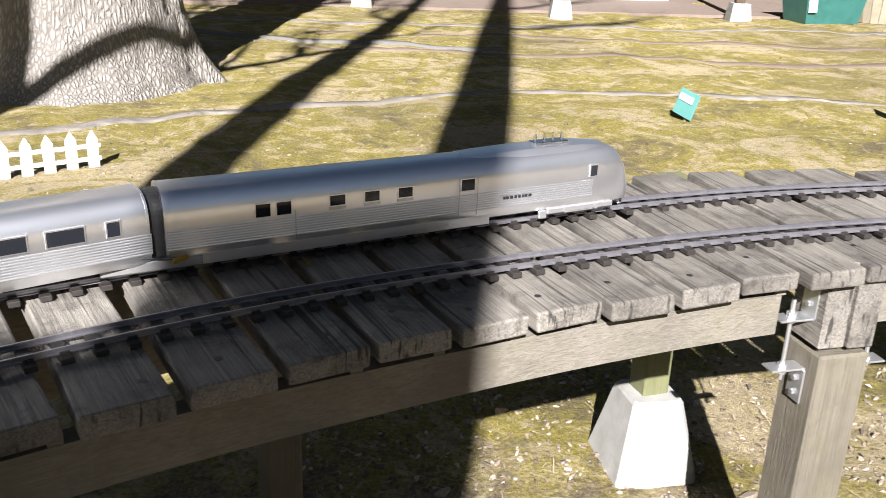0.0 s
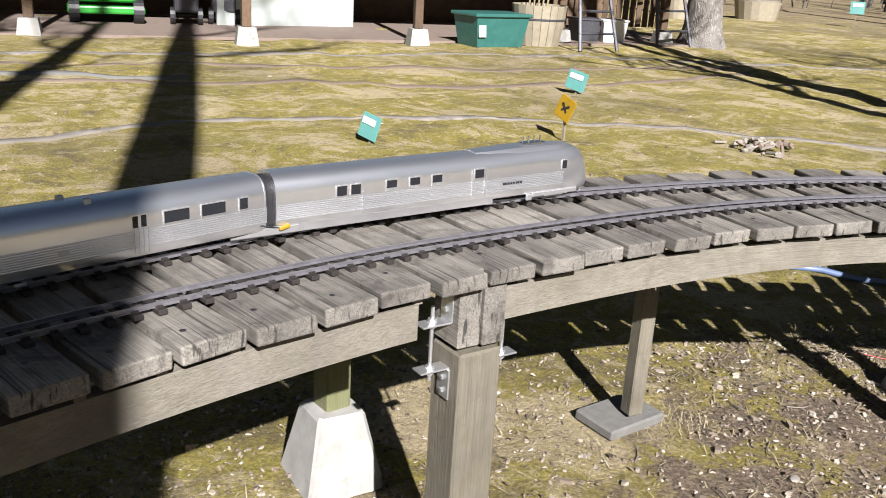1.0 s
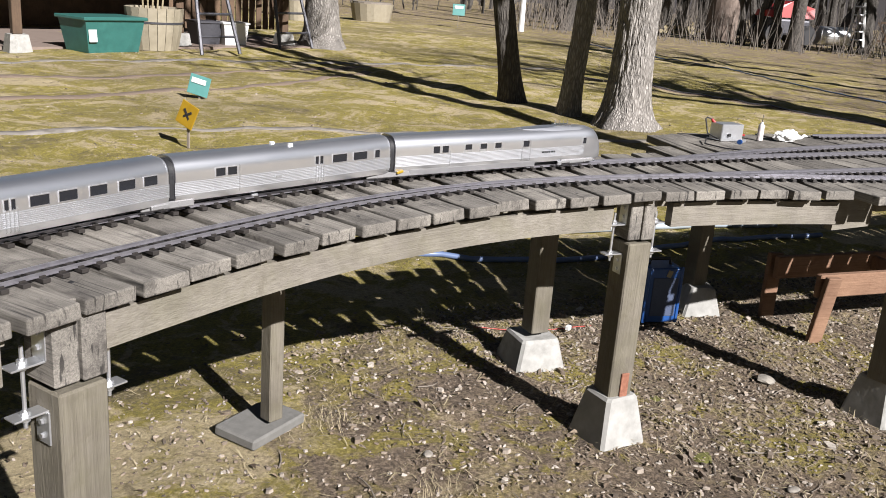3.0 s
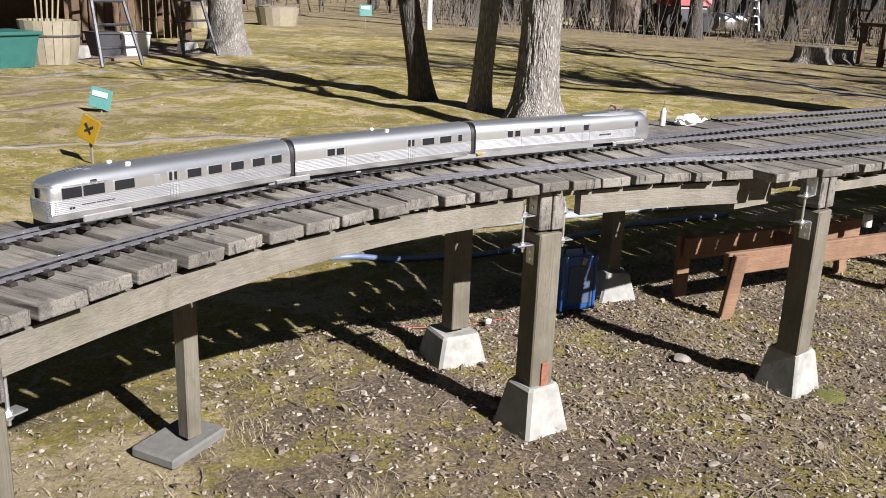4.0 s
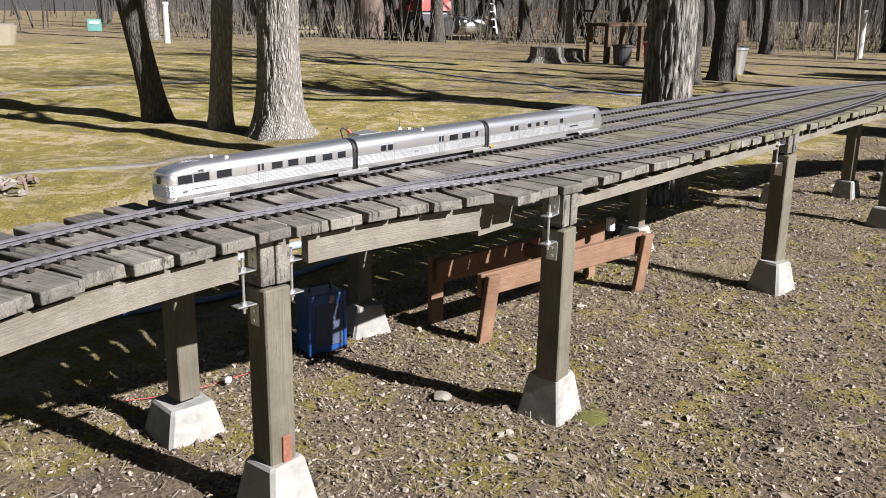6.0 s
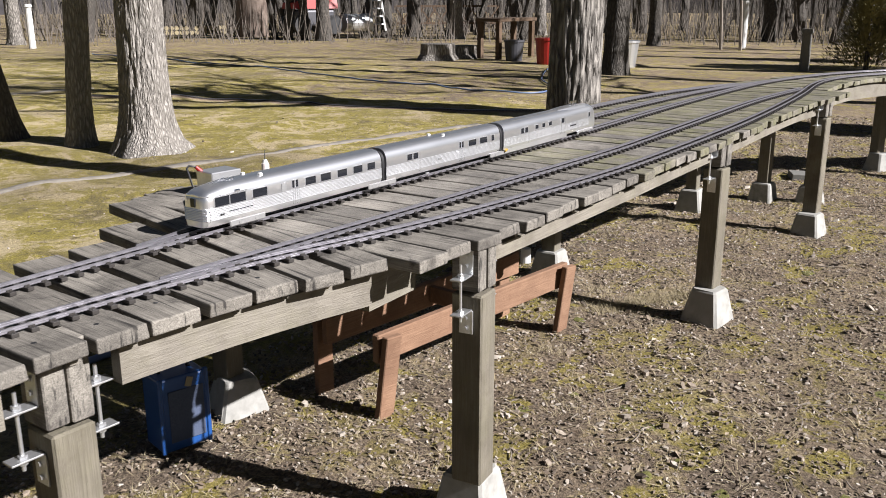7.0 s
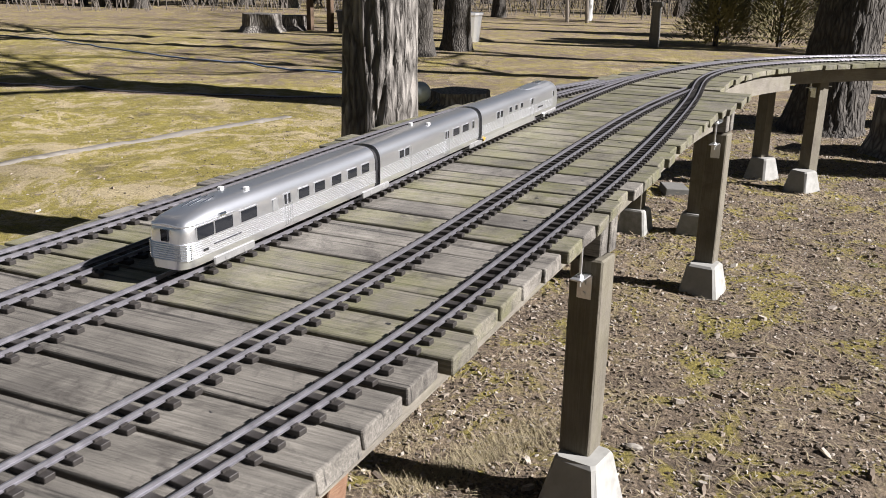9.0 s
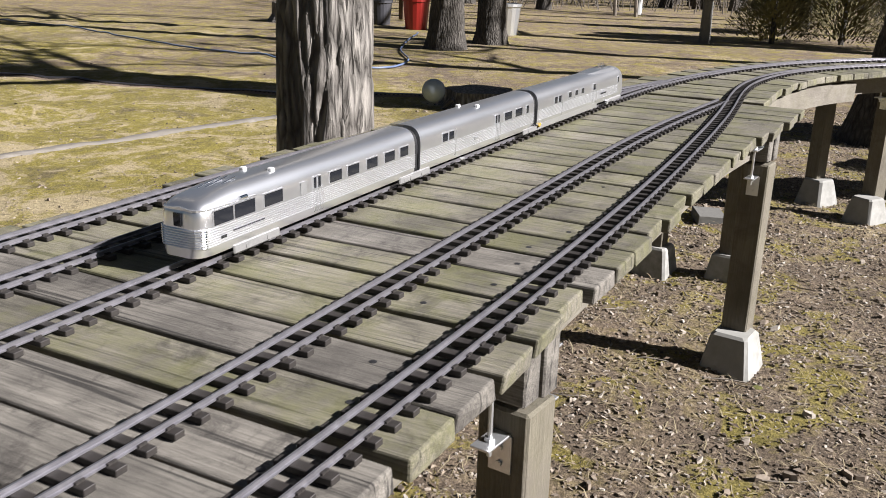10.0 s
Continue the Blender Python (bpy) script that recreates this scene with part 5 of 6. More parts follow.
def step_ladder(x, y, turn, w=1.0):
    t = thing("ladder_frame", "dark metal ladder frame leaning by the shed", "ladder", pose(x, y, 0, 0, 0, turn), "ladder frames")
    for s in (-1, 1):
        part("stile", tube(bmesh.new(), [(s * w / 2, -0.1, 0), (s * w * 0.3, 0.5, 2.2)], [0.04, 0.04], 6), M_DARKSTEEL, t)
    for k in range(4):
        z = 0.35 + 0.45 * k
        part("rung", tube(bmesh.new(), [(-w / 2 + 0.045 * k * w, -0.1 + z * 0.27, z), (w / 2 - 0.045 * k * w, -0.1 + z * 0.27, z)], [0.03, 0.03], 6), M_DARKSTEEL, t)


step_ladder(9.3, 17.2, 12)
step_ladder(12.0, 18.6, 14, 1.1)
for x, y, r in ((23.2, 30.5, 0.9), (19.0, 29.5, 0.5)):
    p = thing("planter_tub", "wide weathered wooden planter tub", "planter", pose(x, y, 0))
    part("tub", loft([[(q * math.cos(2 * math.pi * k / 18), q * math.sin(2 * math.pi * k / 18), z) for k in range(18)] for z, q in ((-0.02, r * 0.85), (0.7, r))]), M_BARREL, p)
    part("soil", cyl(bmesh.new(), (0, 0, 0.66), (0, 0, 0.76), r * 0.9, n=18), M_TWIG, p)

# ---- far side of the lawn ----
fp = thing("brick_kiln", "round reddish brown drum standing on the lawn", "drum", pose(40.0, 24.6, 0.2))
part("drum", cyl(bmesh.new(), (0, 0, -0.2), (0, 0, 2.4), 0.75, n=20), M_SLAB, fp)
tr = thing("red_tractor", "red garden tractor with a dark loader", "tractor", pose(38.5, 20.6, 0.25, 0, 0, -30))
part("body", boxm(2.0, 1.1, 0.7, pose(0, 0, 0.7), 0.1, 2), M_DARKSTEEL, tr)
part("hood", loft([[(x, y, z) for y, z in ((-0.6, 1.1), (-0.5, 1.1 + h), (0.5, 1.1 + h), (0.6, 1.1))] for x, h in ((-1.1, 0.25), (0.0, 0.7), (1.1, 0.45))]), M_RED, tr)
for x in (-0.8, 0.8):
    for y in (-0.6, 0.6):
        part("wheel", cyl(bmesh.new(), (x, y - 0.12, 0.4), (x, y + 0.12, 0.4), 0.42, n=18), M_BLACK, tr)
part("frame", tube(bmesh.new(), [(1.0, 0.5, 0.2), (1.05, 0.5, 1.6)], [0.05, 0.05], 6), M_RED, tr)
dr = thing("steel_drum", "grey drum lying on its side", "drum", pose(40.2, 19.2, 0.3, 0, 0, -30))
part("drum", cyl(bmesh.new(), (-0.7, 0, 0.4), (0.7, 0, 0.4), 0.4, n=20), M_ZINC, dr)
part("lid", cyl(bmesh.new(), (0.7, 0, 0.4), (0.74, 0, 0.4), 0.41, n=20), M_WHITE, dr)
for i, (x, y) in enumerate(((37.2, 26.6), (38.4, 25.9))):
    wp = thing("log_pile", "low stack of pale cut logs", "log pile", pose(x, y, 0.15, 0, 0, -50))
    for k in range(14):
        part("log", cyl(bmesh.new(), ((k % 7) * 0.22 - 0.7, -0.25, 0.12 + 0.2 * (k // 7)), ((k % 7) * 0.22 - 0.7, 0.25, 0.12 + 0.2 * (k // 7)), 0.1, n=8), M_STRAW, wp)
al = thing("aluminium_ladder", "bright aluminium stepladder standing open", "ladder", pose(41.6, 18.9, 0.3, 0, 0, -35))
for s in (-1, 1):
    part("stile", tube(bmesh.new(), [(s * 0.35, -0.5, 0), (s * 0.2, 0, 2.8)], [0.06, 0.06], 6), M_WHITE, al)
    part("stile", tube(bmesh.new(), [(s * 0.35 + 1.2, 0.7, 0), (s * 0.2, 0, 2.8)], [0.05, 0.05], 6), M_ZINC, al)
for k in range(7):
    part("rung", tube(bmesh.new(), [(-0.33 + 0.02 * k, -0.45 + 0.065 * k, 0.3 + 0.36 * k), (0.33 - 0.02 * k, -0.45 + 0.065 * k, 0.3 + 0.36 * k)], [0.035, 0.035], 6), M_ZINC, al)
lt = thing("lattice_fence", "low brown rustic lattice fence before the wood", "fence", pose(46.0, 16.8, 0.4, 0, 0, -62))
for z in (0.15, 1.0):
    part("fence_rail", boxm(5.2, 0.08, 0.1, pose(0, 0, z)), M_FENCE, lt)
for k in range(16):
    part("lath", boxm(0.06, 0.05, 1.05, pose(-2.4 + 0.32 * k, 0, 0.58, 0, 35 if k % 2 else -35, 0)), M_FENCE, lt)


def stump(x, y, r, h, label):
    t = thing("tree_stump", label, "stump", pose(x, y, ground_height(x, y) - 0.03))
    bm = loft([[(q * (1 + 0.10 * math.sin(5 * a)) * math.cos(a), q * (1 + 0.10 * math.sin(5 * a)) * math.sin(a), z) for a in np.linspace(0, 2 * math.pi, 28, endpoint=False)] for z, q in ((0, r * 1.3), (h * 0.4, r * 1.03), (h, r))])
    part("wood", bm, M_BARK, t)


stump(13.95, -2.35, 0.36, 0.62, "cut tree stump standing beyond the trestle bend")
stump(27.6, 10.3, 0.5, 0.5, "broad weathered tree stump on the lawn")
stump(28.6, 9.8, 0.42, 0.42, "smaller weathered tree stump on the lawn")
wt_ = thing("work_table", "dark rough outdoor work table", "table", pose(29.0, 8.55, 0.02, 0, 0, -20))
part("top", boxm(2.0, 0.9, 0.1, pose(0, 0, 1.15), 0.01), M_FENCE, wt_)
for x in (-0.85, 0.85):
    for y in (-0.35, 0.35):
        part("leg", boxm(0.14, 0.14, 1.12, pose(x, y, 0.56)), M_FENCE, wt_)


def bucket(x, y, r, h, mat, label):
    t = thing("bucket", label, "bucket", pose(x, y, ground_height(x, y)))
    part("shell", loft([[(q * math.cos(2 * math.pi * k / 20), q * math.sin(2 * math.pi * k / 20), z) for k in range(20)] for z, q in ((0, r * 0.8), (h, r))]), mat, t)
    part("rim", loft([[(q * math.cos(2 * math.pi * k / 20), q * math.sin(2 * math.pi * k / 20), z) for k in range(20)] for z, q in ((h - 0.05, r * 1.06), (h + 0.01, r * 1.06))]), mat, t)


bucket(27.0, 6.75, 0.33, 0.72, M_RED, "red plastic bin on the ground")
bucket(26.6, 4.45, 0.36, 0.70, M_ZINC, "blue-grey galvanised tub on the ground")
bucket(28.0, 8.0, 0.3, 0.6, M_DARKSTEEL, "dark tub beside a work table")
for i, (x, y, h) in enumerate(((26.8, -0.1, 0.95), (37.4, 1.9, 1.6), (28.4, 26.9, 1.5))):
    p = thing("garden_post", "pale post standing in the grass", "post", pose(x, y, 0))
    part("shaft", cyl(bmesh.new(), (0, 0, -0.05), (0, 0, h), 0.13, 0.11, 12), M_PAVER if i == 0 else M_WHITE, p)
    part("cap", cyl(bmesh.new(), (0, 0, h), (0, 0, h + 0.1), 0.15, 0.13, 12), M_PAVER if i == 0 else M_WHITE, p)
for x, y, h in ((36.3, 2.6, 3.6), (35.9, 1.9, 3.4)):
    p = thing("sapling", "thin bare sapling before the wood", "sapling", pose(x, y, 0))
    part("stem", tube(bmesh.new(), [(0, 0, -0.05), (0.05, 0.1, h * 0.5), (0.25, 0.1, h)], [0.06, 0.045, 0.02], 6), M_TWIG, p)
    part("branch", tube(bmesh.new(), [(0.05, 0.1, h * 0.5), (0.3, 0.4, h * 0.8)], [0.03, 0.012], 5), M_TWIG, p)


def hose(points, r, mat, name, label, z=0.02):
    t = thing(name, label, "hose")
    ln = Line(points)
    ss = np.arange(0, ln.length, 0.2 if r > 0.008 else 0.05)
    part("tube", tube(bmesh.new(), [(*ln.at(s), ground_height(*ln.at(s)) + z) for s in ss], [r] * len(ss), 7), mat, t, smooth=True)


hose([(26, 22), (23.8, 16), (23.0, 13.8), (21.7, 11.6), (20.2, 9.2), (19.6, 7.4), (18.8, 5.6), (19.0, 4.9), (20.2, 4.9), (22.0, 5.6), (26.0, 6.4)], 0.017, M_HOSE, "garden_hose", "pale blue garden hose snaking over the lawn", 0.03)
hose([(4.9, 4.45), (5.5, 4.2), (6.0, 4.0), (6.5, 3.8), (7.4, 3.4)], 0.03, M_PIPE, "water_pipe", "pale blue plastic pipe on the ground", 0.03)
hose([(4.0, 4.3), (4.8, 3.7), (6.0, 3.5), (6.7, 3.3), (7.4, 3.0)], 0.02, M_HOSE, "garden_hose", "blue hose lying in the trestle's shade", 0.02)
hose([(3.45, 3.1), (3.6, 3.0), (3.8, 2.86), (3.95, 2.75), (4.08, 2.78)], 0.0025, M_WIRE_RED, "red_wire", "thin red wire on the ground", 0.01)
cn = thing("wire_connector", "small white wire connector on the ground", "connector", pose(3.86, 2.78, 0.02, 0, 0, 20))
part("body", boxm(0.035, 0.025, 0.025, None, 0.003), M_WHITE, cn)
part("plug", boxm(0.02, 0.018, 0.018, pose(0.028, 0, 0)), M_BLACK, cn)
# a low stump shape stands in for a pale grey bag
for x, y, r in ((16.0, 2.75, 0.40),):
    stump(x, y, r, 0.22, "low stump shape in place of a pale grey bag")
fg = thing("garden_ornament", "dark metal ornament with a pale blue ball", "ornament", pose(15.55, 3.05, 0.02))
part("ball", bmesh.ops.create_uvsphere(_bm := bmesh.new(), u_segments=18, v_segments=12, radius=0.14, matrix=pose(0, 0.15, 0.18)) and _bm, M_PIPE, fg, "pale blue ball", True)
for k in range(4):
    part("strut", tube(bmesh.new(), [(0.1 * k, 0.05 - 0.12 * k, -0.05), (0.10 * k - 0.05, -0.1 - 0.10 * k, 0.10)], [0.03, 0.03], 6), M_DARKSTEEL, fg)

# ---- under and beside the trestle ----
bx = thing("blue_speaker_box", "bright blue plastic box with a grey front panel", "box", pose(4.47, 2.66, 0.0, 0, 0, -28) @ Matrix.Scale(0.82, 4))
part("case", boxm(0.26, 0.20, 0.40, pose(0, 0, 0.20), 0.012, 2), M_BLUE, bx)
part("panel", boxm(0.19, 0.006, 0.28, pose(0.01, -0.103, 0.19), 0.003), M_BLUEDARK, bx, "grey-blue speaker cloth panel")
for s in (-1, 1):
    part("edge_trim", boxm(0.022, 0.02, 0.41, pose(s * 0.125, -0.098, 0.205), 0.004), M_BLUE, bx)
part("handle", tube(bmesh.new(), [(-0.08, 0, 0.40), (-0.07, 0, 0.44), (0.07, 0, 0.44), (0.08, 0, 0.40)], [0.012] * 4, 7), M_BLACK, bx)
part("tag", boxm(0.035, 0.004, 0.05, pose(0.03, -0.105, 0.36, 0, 18, 0)), M_BARREL, bx, "tan paper tag")


def bench():
    t = thing("garden_bench", "reddish brown slanted-leg wooden bench under the trestle", "bench", pose(5.76, 1.88, -0.045, 0, 0, -20.5))
    part("front_rail", boxm(1.52, 0.04, 0.135, pose(0.02, -0.17, 0.355), 0.005), M_BENCH, t)
    part("back_rail", boxm(1.52, 0.04, 0.135, pose(0.02, 0.17, 0.355), 0.005), M_BENCH, t)
    part("cross_brace", boxm(0.036, 0.30, 0.09, pose(0.0, 0, 0.36), 0.004), M_BENCH, t)
    for x in (-0.70, 0.72):
        for y in (-0.205, 0.205):
            ob = part("leg", boxm(0.095, 0.036, 0.47, None, 0.004), M_BENCH, t)
            ob.matrix_basis = pose(x - 0.012, y * 1.05, 0.19, -5 if y > 0 else 5, 4, 0)
    return t


bench()
jar = thing("white_jar", "small white plastic jar on the bench end", "jar", pose(6.36, 1.66, 0.373))
part("body", cyl(bmesh.new(), (0, 0, 0), (0, 0, 0.07), 0.03, n=14), M_WHITE, jar)
part("lid", cyl(bmesh.new(), (0, 0, 0.07), (0, 0, 0.082), 0.028, n=14), M_WHITE, jar)

# controller, clip and bottles on the wide platform
ps = thing("power_supply", "grey metal power supply box with red clips", "power supply", pose(4.575, 2.44, DECK + 0.001, 0, 0, -20) @ Matrix.Scale(1.22, 4))
part("case", boxm(0.115, 0.085, 0.075, pose(0, 0, 0.0375), 0.003), M_ZINC, ps)
part("red_clip", tube(bmesh.new(), [(-0.045, 0.03, 0.07), (-0.062, 0.035, 0.088)], [0.008, 0.006], 8), M_RED, ps)
part("red_clip", tube(bmesh.new(), [(0.055, 0.0, 0.025), (0.10, 0.0, 0.022)], [0.007, 0.005], 8), M_RED, ps)
part("knob", cyl(bmesh.new(), (-0.02, -0.043, 0.03), (-0.02, -0.052, 0.03), 0.007, n=10), M_BLACK, ps)
part("black_lead", tube(bmesh.new(), [(-0.062, 0.035, 0.088), (-0.09, 0.03, 0.095), (-0.105, 0.02, 0.09), (-0.10, 0.0, 0.03), (-0.06, -0.02, 0.01)], [0.0035] * 5, 6), M_BLACK, ps, smooth=True)
part("cable", tube(bmesh.new(), [(-0.06, -0.03, 0.006), (-0.14, -0.05, 0.02), (-0.20, -0.12, 0.006), (-0.17, -0.22, 0.005), (-0.12, -0.26, 0.005)], [0.003] * 5, 6), M_BLACK, ps, smooth=True)
sb = thing("squeeze_bottle", "pale squeeze bottle with a thin nozzle", "bottle", pose(4.79, 2.36, DECK + 0.001))
part("body", cyl(bmesh.new(), (0, 0, 0), (0, 0, 0.085), 0.017, 0.016, 16), M_PINK, sb)
part("cap", cyl(bmesh.new(), (0, 0, 0.085), (0, 0, 0.10), 0.012, 0.008, 14), M_WHITE, sb)
part("nozzle", cyl(bmesh.new(), (0, 0, 0.10), (0, 0, 0.14), 0.0022, 0.001, 8), M_DARKSTEEL, sb)
wb = thing("crumpled_bag", "crumpled white plastic bag on the planks", "bag", pose(4.95, 2.29, DECK + 0.001, 0, 0, -15))
_bm = bmesh.new()
bmesh.ops.create_icosphere(_bm, subdivisions=4, radius=1.0)
for v in _bm.verts:
    q = 1 + 0.35 * noise.noise((v.co.x * 1.8, v.co.y * 1.8, v.co.z * 1.8)) + 0.15 * noise.noise((v.co.x * 6, v.co.y * 6, v.co.z * 6))
    v.co = Vector((v.co.x * 0.085 * q, v.co.y * 0.045 * q, max(0, 0.028 + v.co.z * 0.032 * q)))
part("bag", _bm, M_WHITE, wb)
part("twisted_end", tube(bmesh.new(), [(0.07, 0.0, 0.018), (0.12, 0.006, 0.012), (0.17, 0.03, 0.022), (0.20, 0.034, 0.016)], [0.014, 0.007, 0.009, 0.003], 7), M_WHITE, wb, "twisted white end of the bag")
tl = thing("pipe_fitting", "short grey pipe fitting on the planks", "fitting", pose(4.57, 2.33, DECK + 0.012))
part("tube", cyl(bmesh.new(), (-0.03, 0, 0), (0.03, 0.01, 0), 0.010, n=12), M_ZINC, tl)
part("collar", cyl(bmesh.new(), (-0.04, -0.002, 0), (-0.028, 0, 0), 0.013, n=12), M_BLUE, tl)


# ---- litter on the ground ----
def scatter(name, label, category, mat, count, make, region, seed):
    rng = random.Random(seed)
    vs, fs = [], []
    made = 0
    while made < count:
        x, y = region(rng)
        make(rng, x, y, ground_height(x, y), vs, fs)
        made += 1
    me = bpy.data.meshes.new(name)
    me.from_pydata(vs, [], fs)
    me.materials.append(mat)
    return tagged(new(name, me), label, category, kind="stuff")


def near_soil(rng):
    while True:
        x = -0.6 + 18 * rng.random() ** 1.15
        y = rng.uniform(-0.9 - 0.34 * max(0, x - 4), 4.2)
        lim = 3.4 - 0.25 * max(0, x - 3.5)
        if y < lim and rng.random() < (1 if x > 3.2 else 0.5 if x > 2.2 else 0.3) :
            return x, y


def lawn_side(rng):
    while True:
        x, y = rng.uniform(-5, 22), 3.2 + 14 * rng.random() ** 1.6
        if noise.noise((x * 0.7, y * 0.7, 8)) > rng.uniform(-0.6, 0.5):
            return x, y


def leaf(rng, x, y, z, vs, fs):
    s = rng.uniform(0.005, 0.017) * (1.6 if rng.random() < 0.03 else 1)
    a, tilt = rng.uniform(0, 6.283), rng.uniform(-0.7, 0.7)
    c, n = Vector((math.cos(a), math.sin(a), tilt * 0.5)), Vector((-math.sin(a), math.cos(a), rng.uniform(-0.5, 0.5)))
    o = Vector((x, y, z + rng.uniform(0.003, 0.016)))
    k = len(vs)
    up = Vector((0, 0, rng.uniform(0.1, 0.45) * s))
    vs.extend([o - c * s, o + n * s * 0.5 + up, o + c * s, o - n * s * 0.5 + up, o])
    fs.extend([(k, k + 4, k + 1), (k + 1, k + 4, k + 2), (k + 2, k + 4, k + 3), (k + 3, k + 4, k)])


def stone(rng, x, y, z, vs, fs):
    """A flat irregular chip, lying at a slant."""
    s = rng.uniform(0.003, 0.010) * (2.2 if rng.random() < 0.03 else 1)
    a = rng.uniform(0, 6.283)
    u = Vector((math.cos(a), math.sin(a), rng.uniform(-0.4, 0.4))) * s * rng.uniform(0.9, 1.9)
    v = Vector((-math.sin(a), math.cos(a), rng.uniform(-0.4, 0.4))) * s * rng.uniform(0.5, 0.9)
    o = Vector((x, y, z + s * 0.3))
    h = Vector((0, 0, s * rng.uniform(0.25, 0.6)))
    k = len(vs)
    top = [o + u * p * rng.uniform(0.8, 1.15) + v * q * rng.uniform(0.8, 1.15) + h for p, q in ((0.8, -0.3), (0.45, 0.8), (-0.5, 0.7), (-0.85, -0.2), (-0.1, -0.9))]
    vs.extend(top + [o + (p - o - h) * 1.15 - h for p in top])
    fs.append(tuple(range(k, k + 5)))
    fs.extend([(k + i, k + 5 + i, k + 5 + (i + 1) % 5, k + (i + 1) % 5) for i in range(5)])


def straw(rng, x, y, z, vs, fs):
    ln = rng.uniform(0.03, 0.10)
    a = rng.uniform(0, 6.283)
    d = Vector((math.cos(a), math.sin(a), rng.uniform(-0.05, 0.35))) * ln
    w = Vector((-math.sin(a), math.cos(a), 0)) * rng.uniform(0.0008, 0.002)
    o = Vector((x, y, z + 0.006))
    k = len(vs)
    b = Vector((rng.uniform(-0.01, 0.01), rng.uniform(-0.01, 0.01), 0.004))
    vs.extend([o - w, o + w, o + d * 0.5 + w + b, o + d * 0.5 - w + b, o + d])
    fs.extend([(k, k + 1, k + 2, k + 3), (k + 3, k + 2, k + 4)])


def tuft_spot(rng, centres=[]):
    if not centres:
        r2 = random.Random(77)
        centres.extend([near_soil(r2) for _ in range(60)] + [(6.75 + 0.06 * i, 1.30 - 0.05 * i) for i in range(10)] * 2)
    x, y = rng.choice(centres)
    return x + rng.gauss(0, 0.06), y + rng.gauss(0, 0.06)


def blade(rng, x, y, z, vs, fs):
    ln = rng.uniform(0.02, 0.07)
    a = rng.uniform(0, 6.283)
    d = Vector((math.cos(a) * 0.8, math.sin(a) * 0.8, rng.uniform(0.3, 1.2))).normalized() * ln
    w = Vector((-math.sin(a), math.cos(a), 0)) * 0.0012
    k = len(vs)
    o = Vector((x, y, z))
    vs.extend([o - w, o + w, o + d])
    fs.append((k, k + 1, k + 2))


scatter("leaf_litter", "dry brown leaves strewn over the soil", "leaves", M_FALLEN, 15000, leaf, near_soil, 1)
scatter("gravel", "small pale stones and wood chips in the soil", "gravel", M_CHIP, 75000, stone, near_soil, 2)
scatter("dry_stalks", "pale dry stalks lying on the soil", "stalks", M_STRAW, 20000, straw, near_soil, 3)
scatter("grass_tufts", "thin tufts of dry grass", "grass", M_STRAW, 14000, blade, tuft_spot, 4)
scatter("lawn_leaves", "dry leaves scattered over the lawn", "leaves", M_FALLEN, 7000, leaf, lawn_side, 5)
scatter("lawn_chips", "pale chips scattered over the lawn", "chips", M_CHIP, 9000, stone, lawn_side, 6)


def moss_cushions():
    rng = random.Random(12)
    bm = bmesh.new()
    spots = [(4.42, 1.13, 0.10), (4.55, 1.16, 0.05)] + [(*near_soil(rng), rng.uniform(0.012, 0.05)) for _ in range(150)]
    for x, y, r in spots:
        g = bmesh.ops.create_icosphere(bm, subdivisions=2, radius=r)
        for v in g["verts"]:
            q = 1 + 0.4 * noise.noise((v.co.x * 30 + x, v.co.y * 30 + y, v.co.z * 30))
            v.co = Vector((x + v.co.x * q * 1.2, y + v.co.y * q, ground_height(x, y) - 0.004 + v.co.z * 0.14 * q))
    tagged(obj("moss_cushions", bm, M_MOSS, smooth=True), "small olive moss cushions in the soil", "moss", kind="stuff")


moss_cushions()


def twigs():
    rng = random.Random(15)
    bm = bmesh.new()
    for _ in range(260):
        x, y = near_soil(rng)
        a, ln = rng.uniform(0, 6.28), rng.uniform(0.06, 0.22)
        pts = [Vector((x + ln * u * math.cos(a + 0.3 * u), y + ln * u * math.sin(a + 0.3 * u), ground_height(x, y) + 0.008 + 0.012 * u * rng.random())) for u in (0, 0.4, 0.75, 1)]
        r = rng.uniform(0.0014, 0.0036)
        tube(bm, pts, [r, r, r * 0.8, r * 0.4], 5)
    tagged(obj("twigs", bm, M_TWIG), "grey twigs lying on the soil", "twigs", kind="stuff")


twigs()
for i, (x, y, s) in enumerate(((4.24, 1.80, 0.06), (2.36, 2.2, 0.03), (7.23, 0.48, 0.04), (1.95, 1.95, 0.025), (3.4, 1.2, 0.03))):
    st = thing("flat_stone", "pale flat stone lying on the soil", "stone", pose(x, y, ground_height(x, y), 6, 4, 40 * i))
    bm = bmesh.new()
    bmesh.ops.create_icosphere(bm, subdivisions=2, radius=s)
    for v in bm.verts:
        q = 1 + 0.3 * noise.noise((v.co.x * 18 + i, v.co.y * 18, v.co.z * 18))
        v.co = Vector((v.co.x * q, v.co.y * 0.7 * q, v.co.z * 0.3 * q + 0.008))
    obj("stone", bm, M_STONE, st)


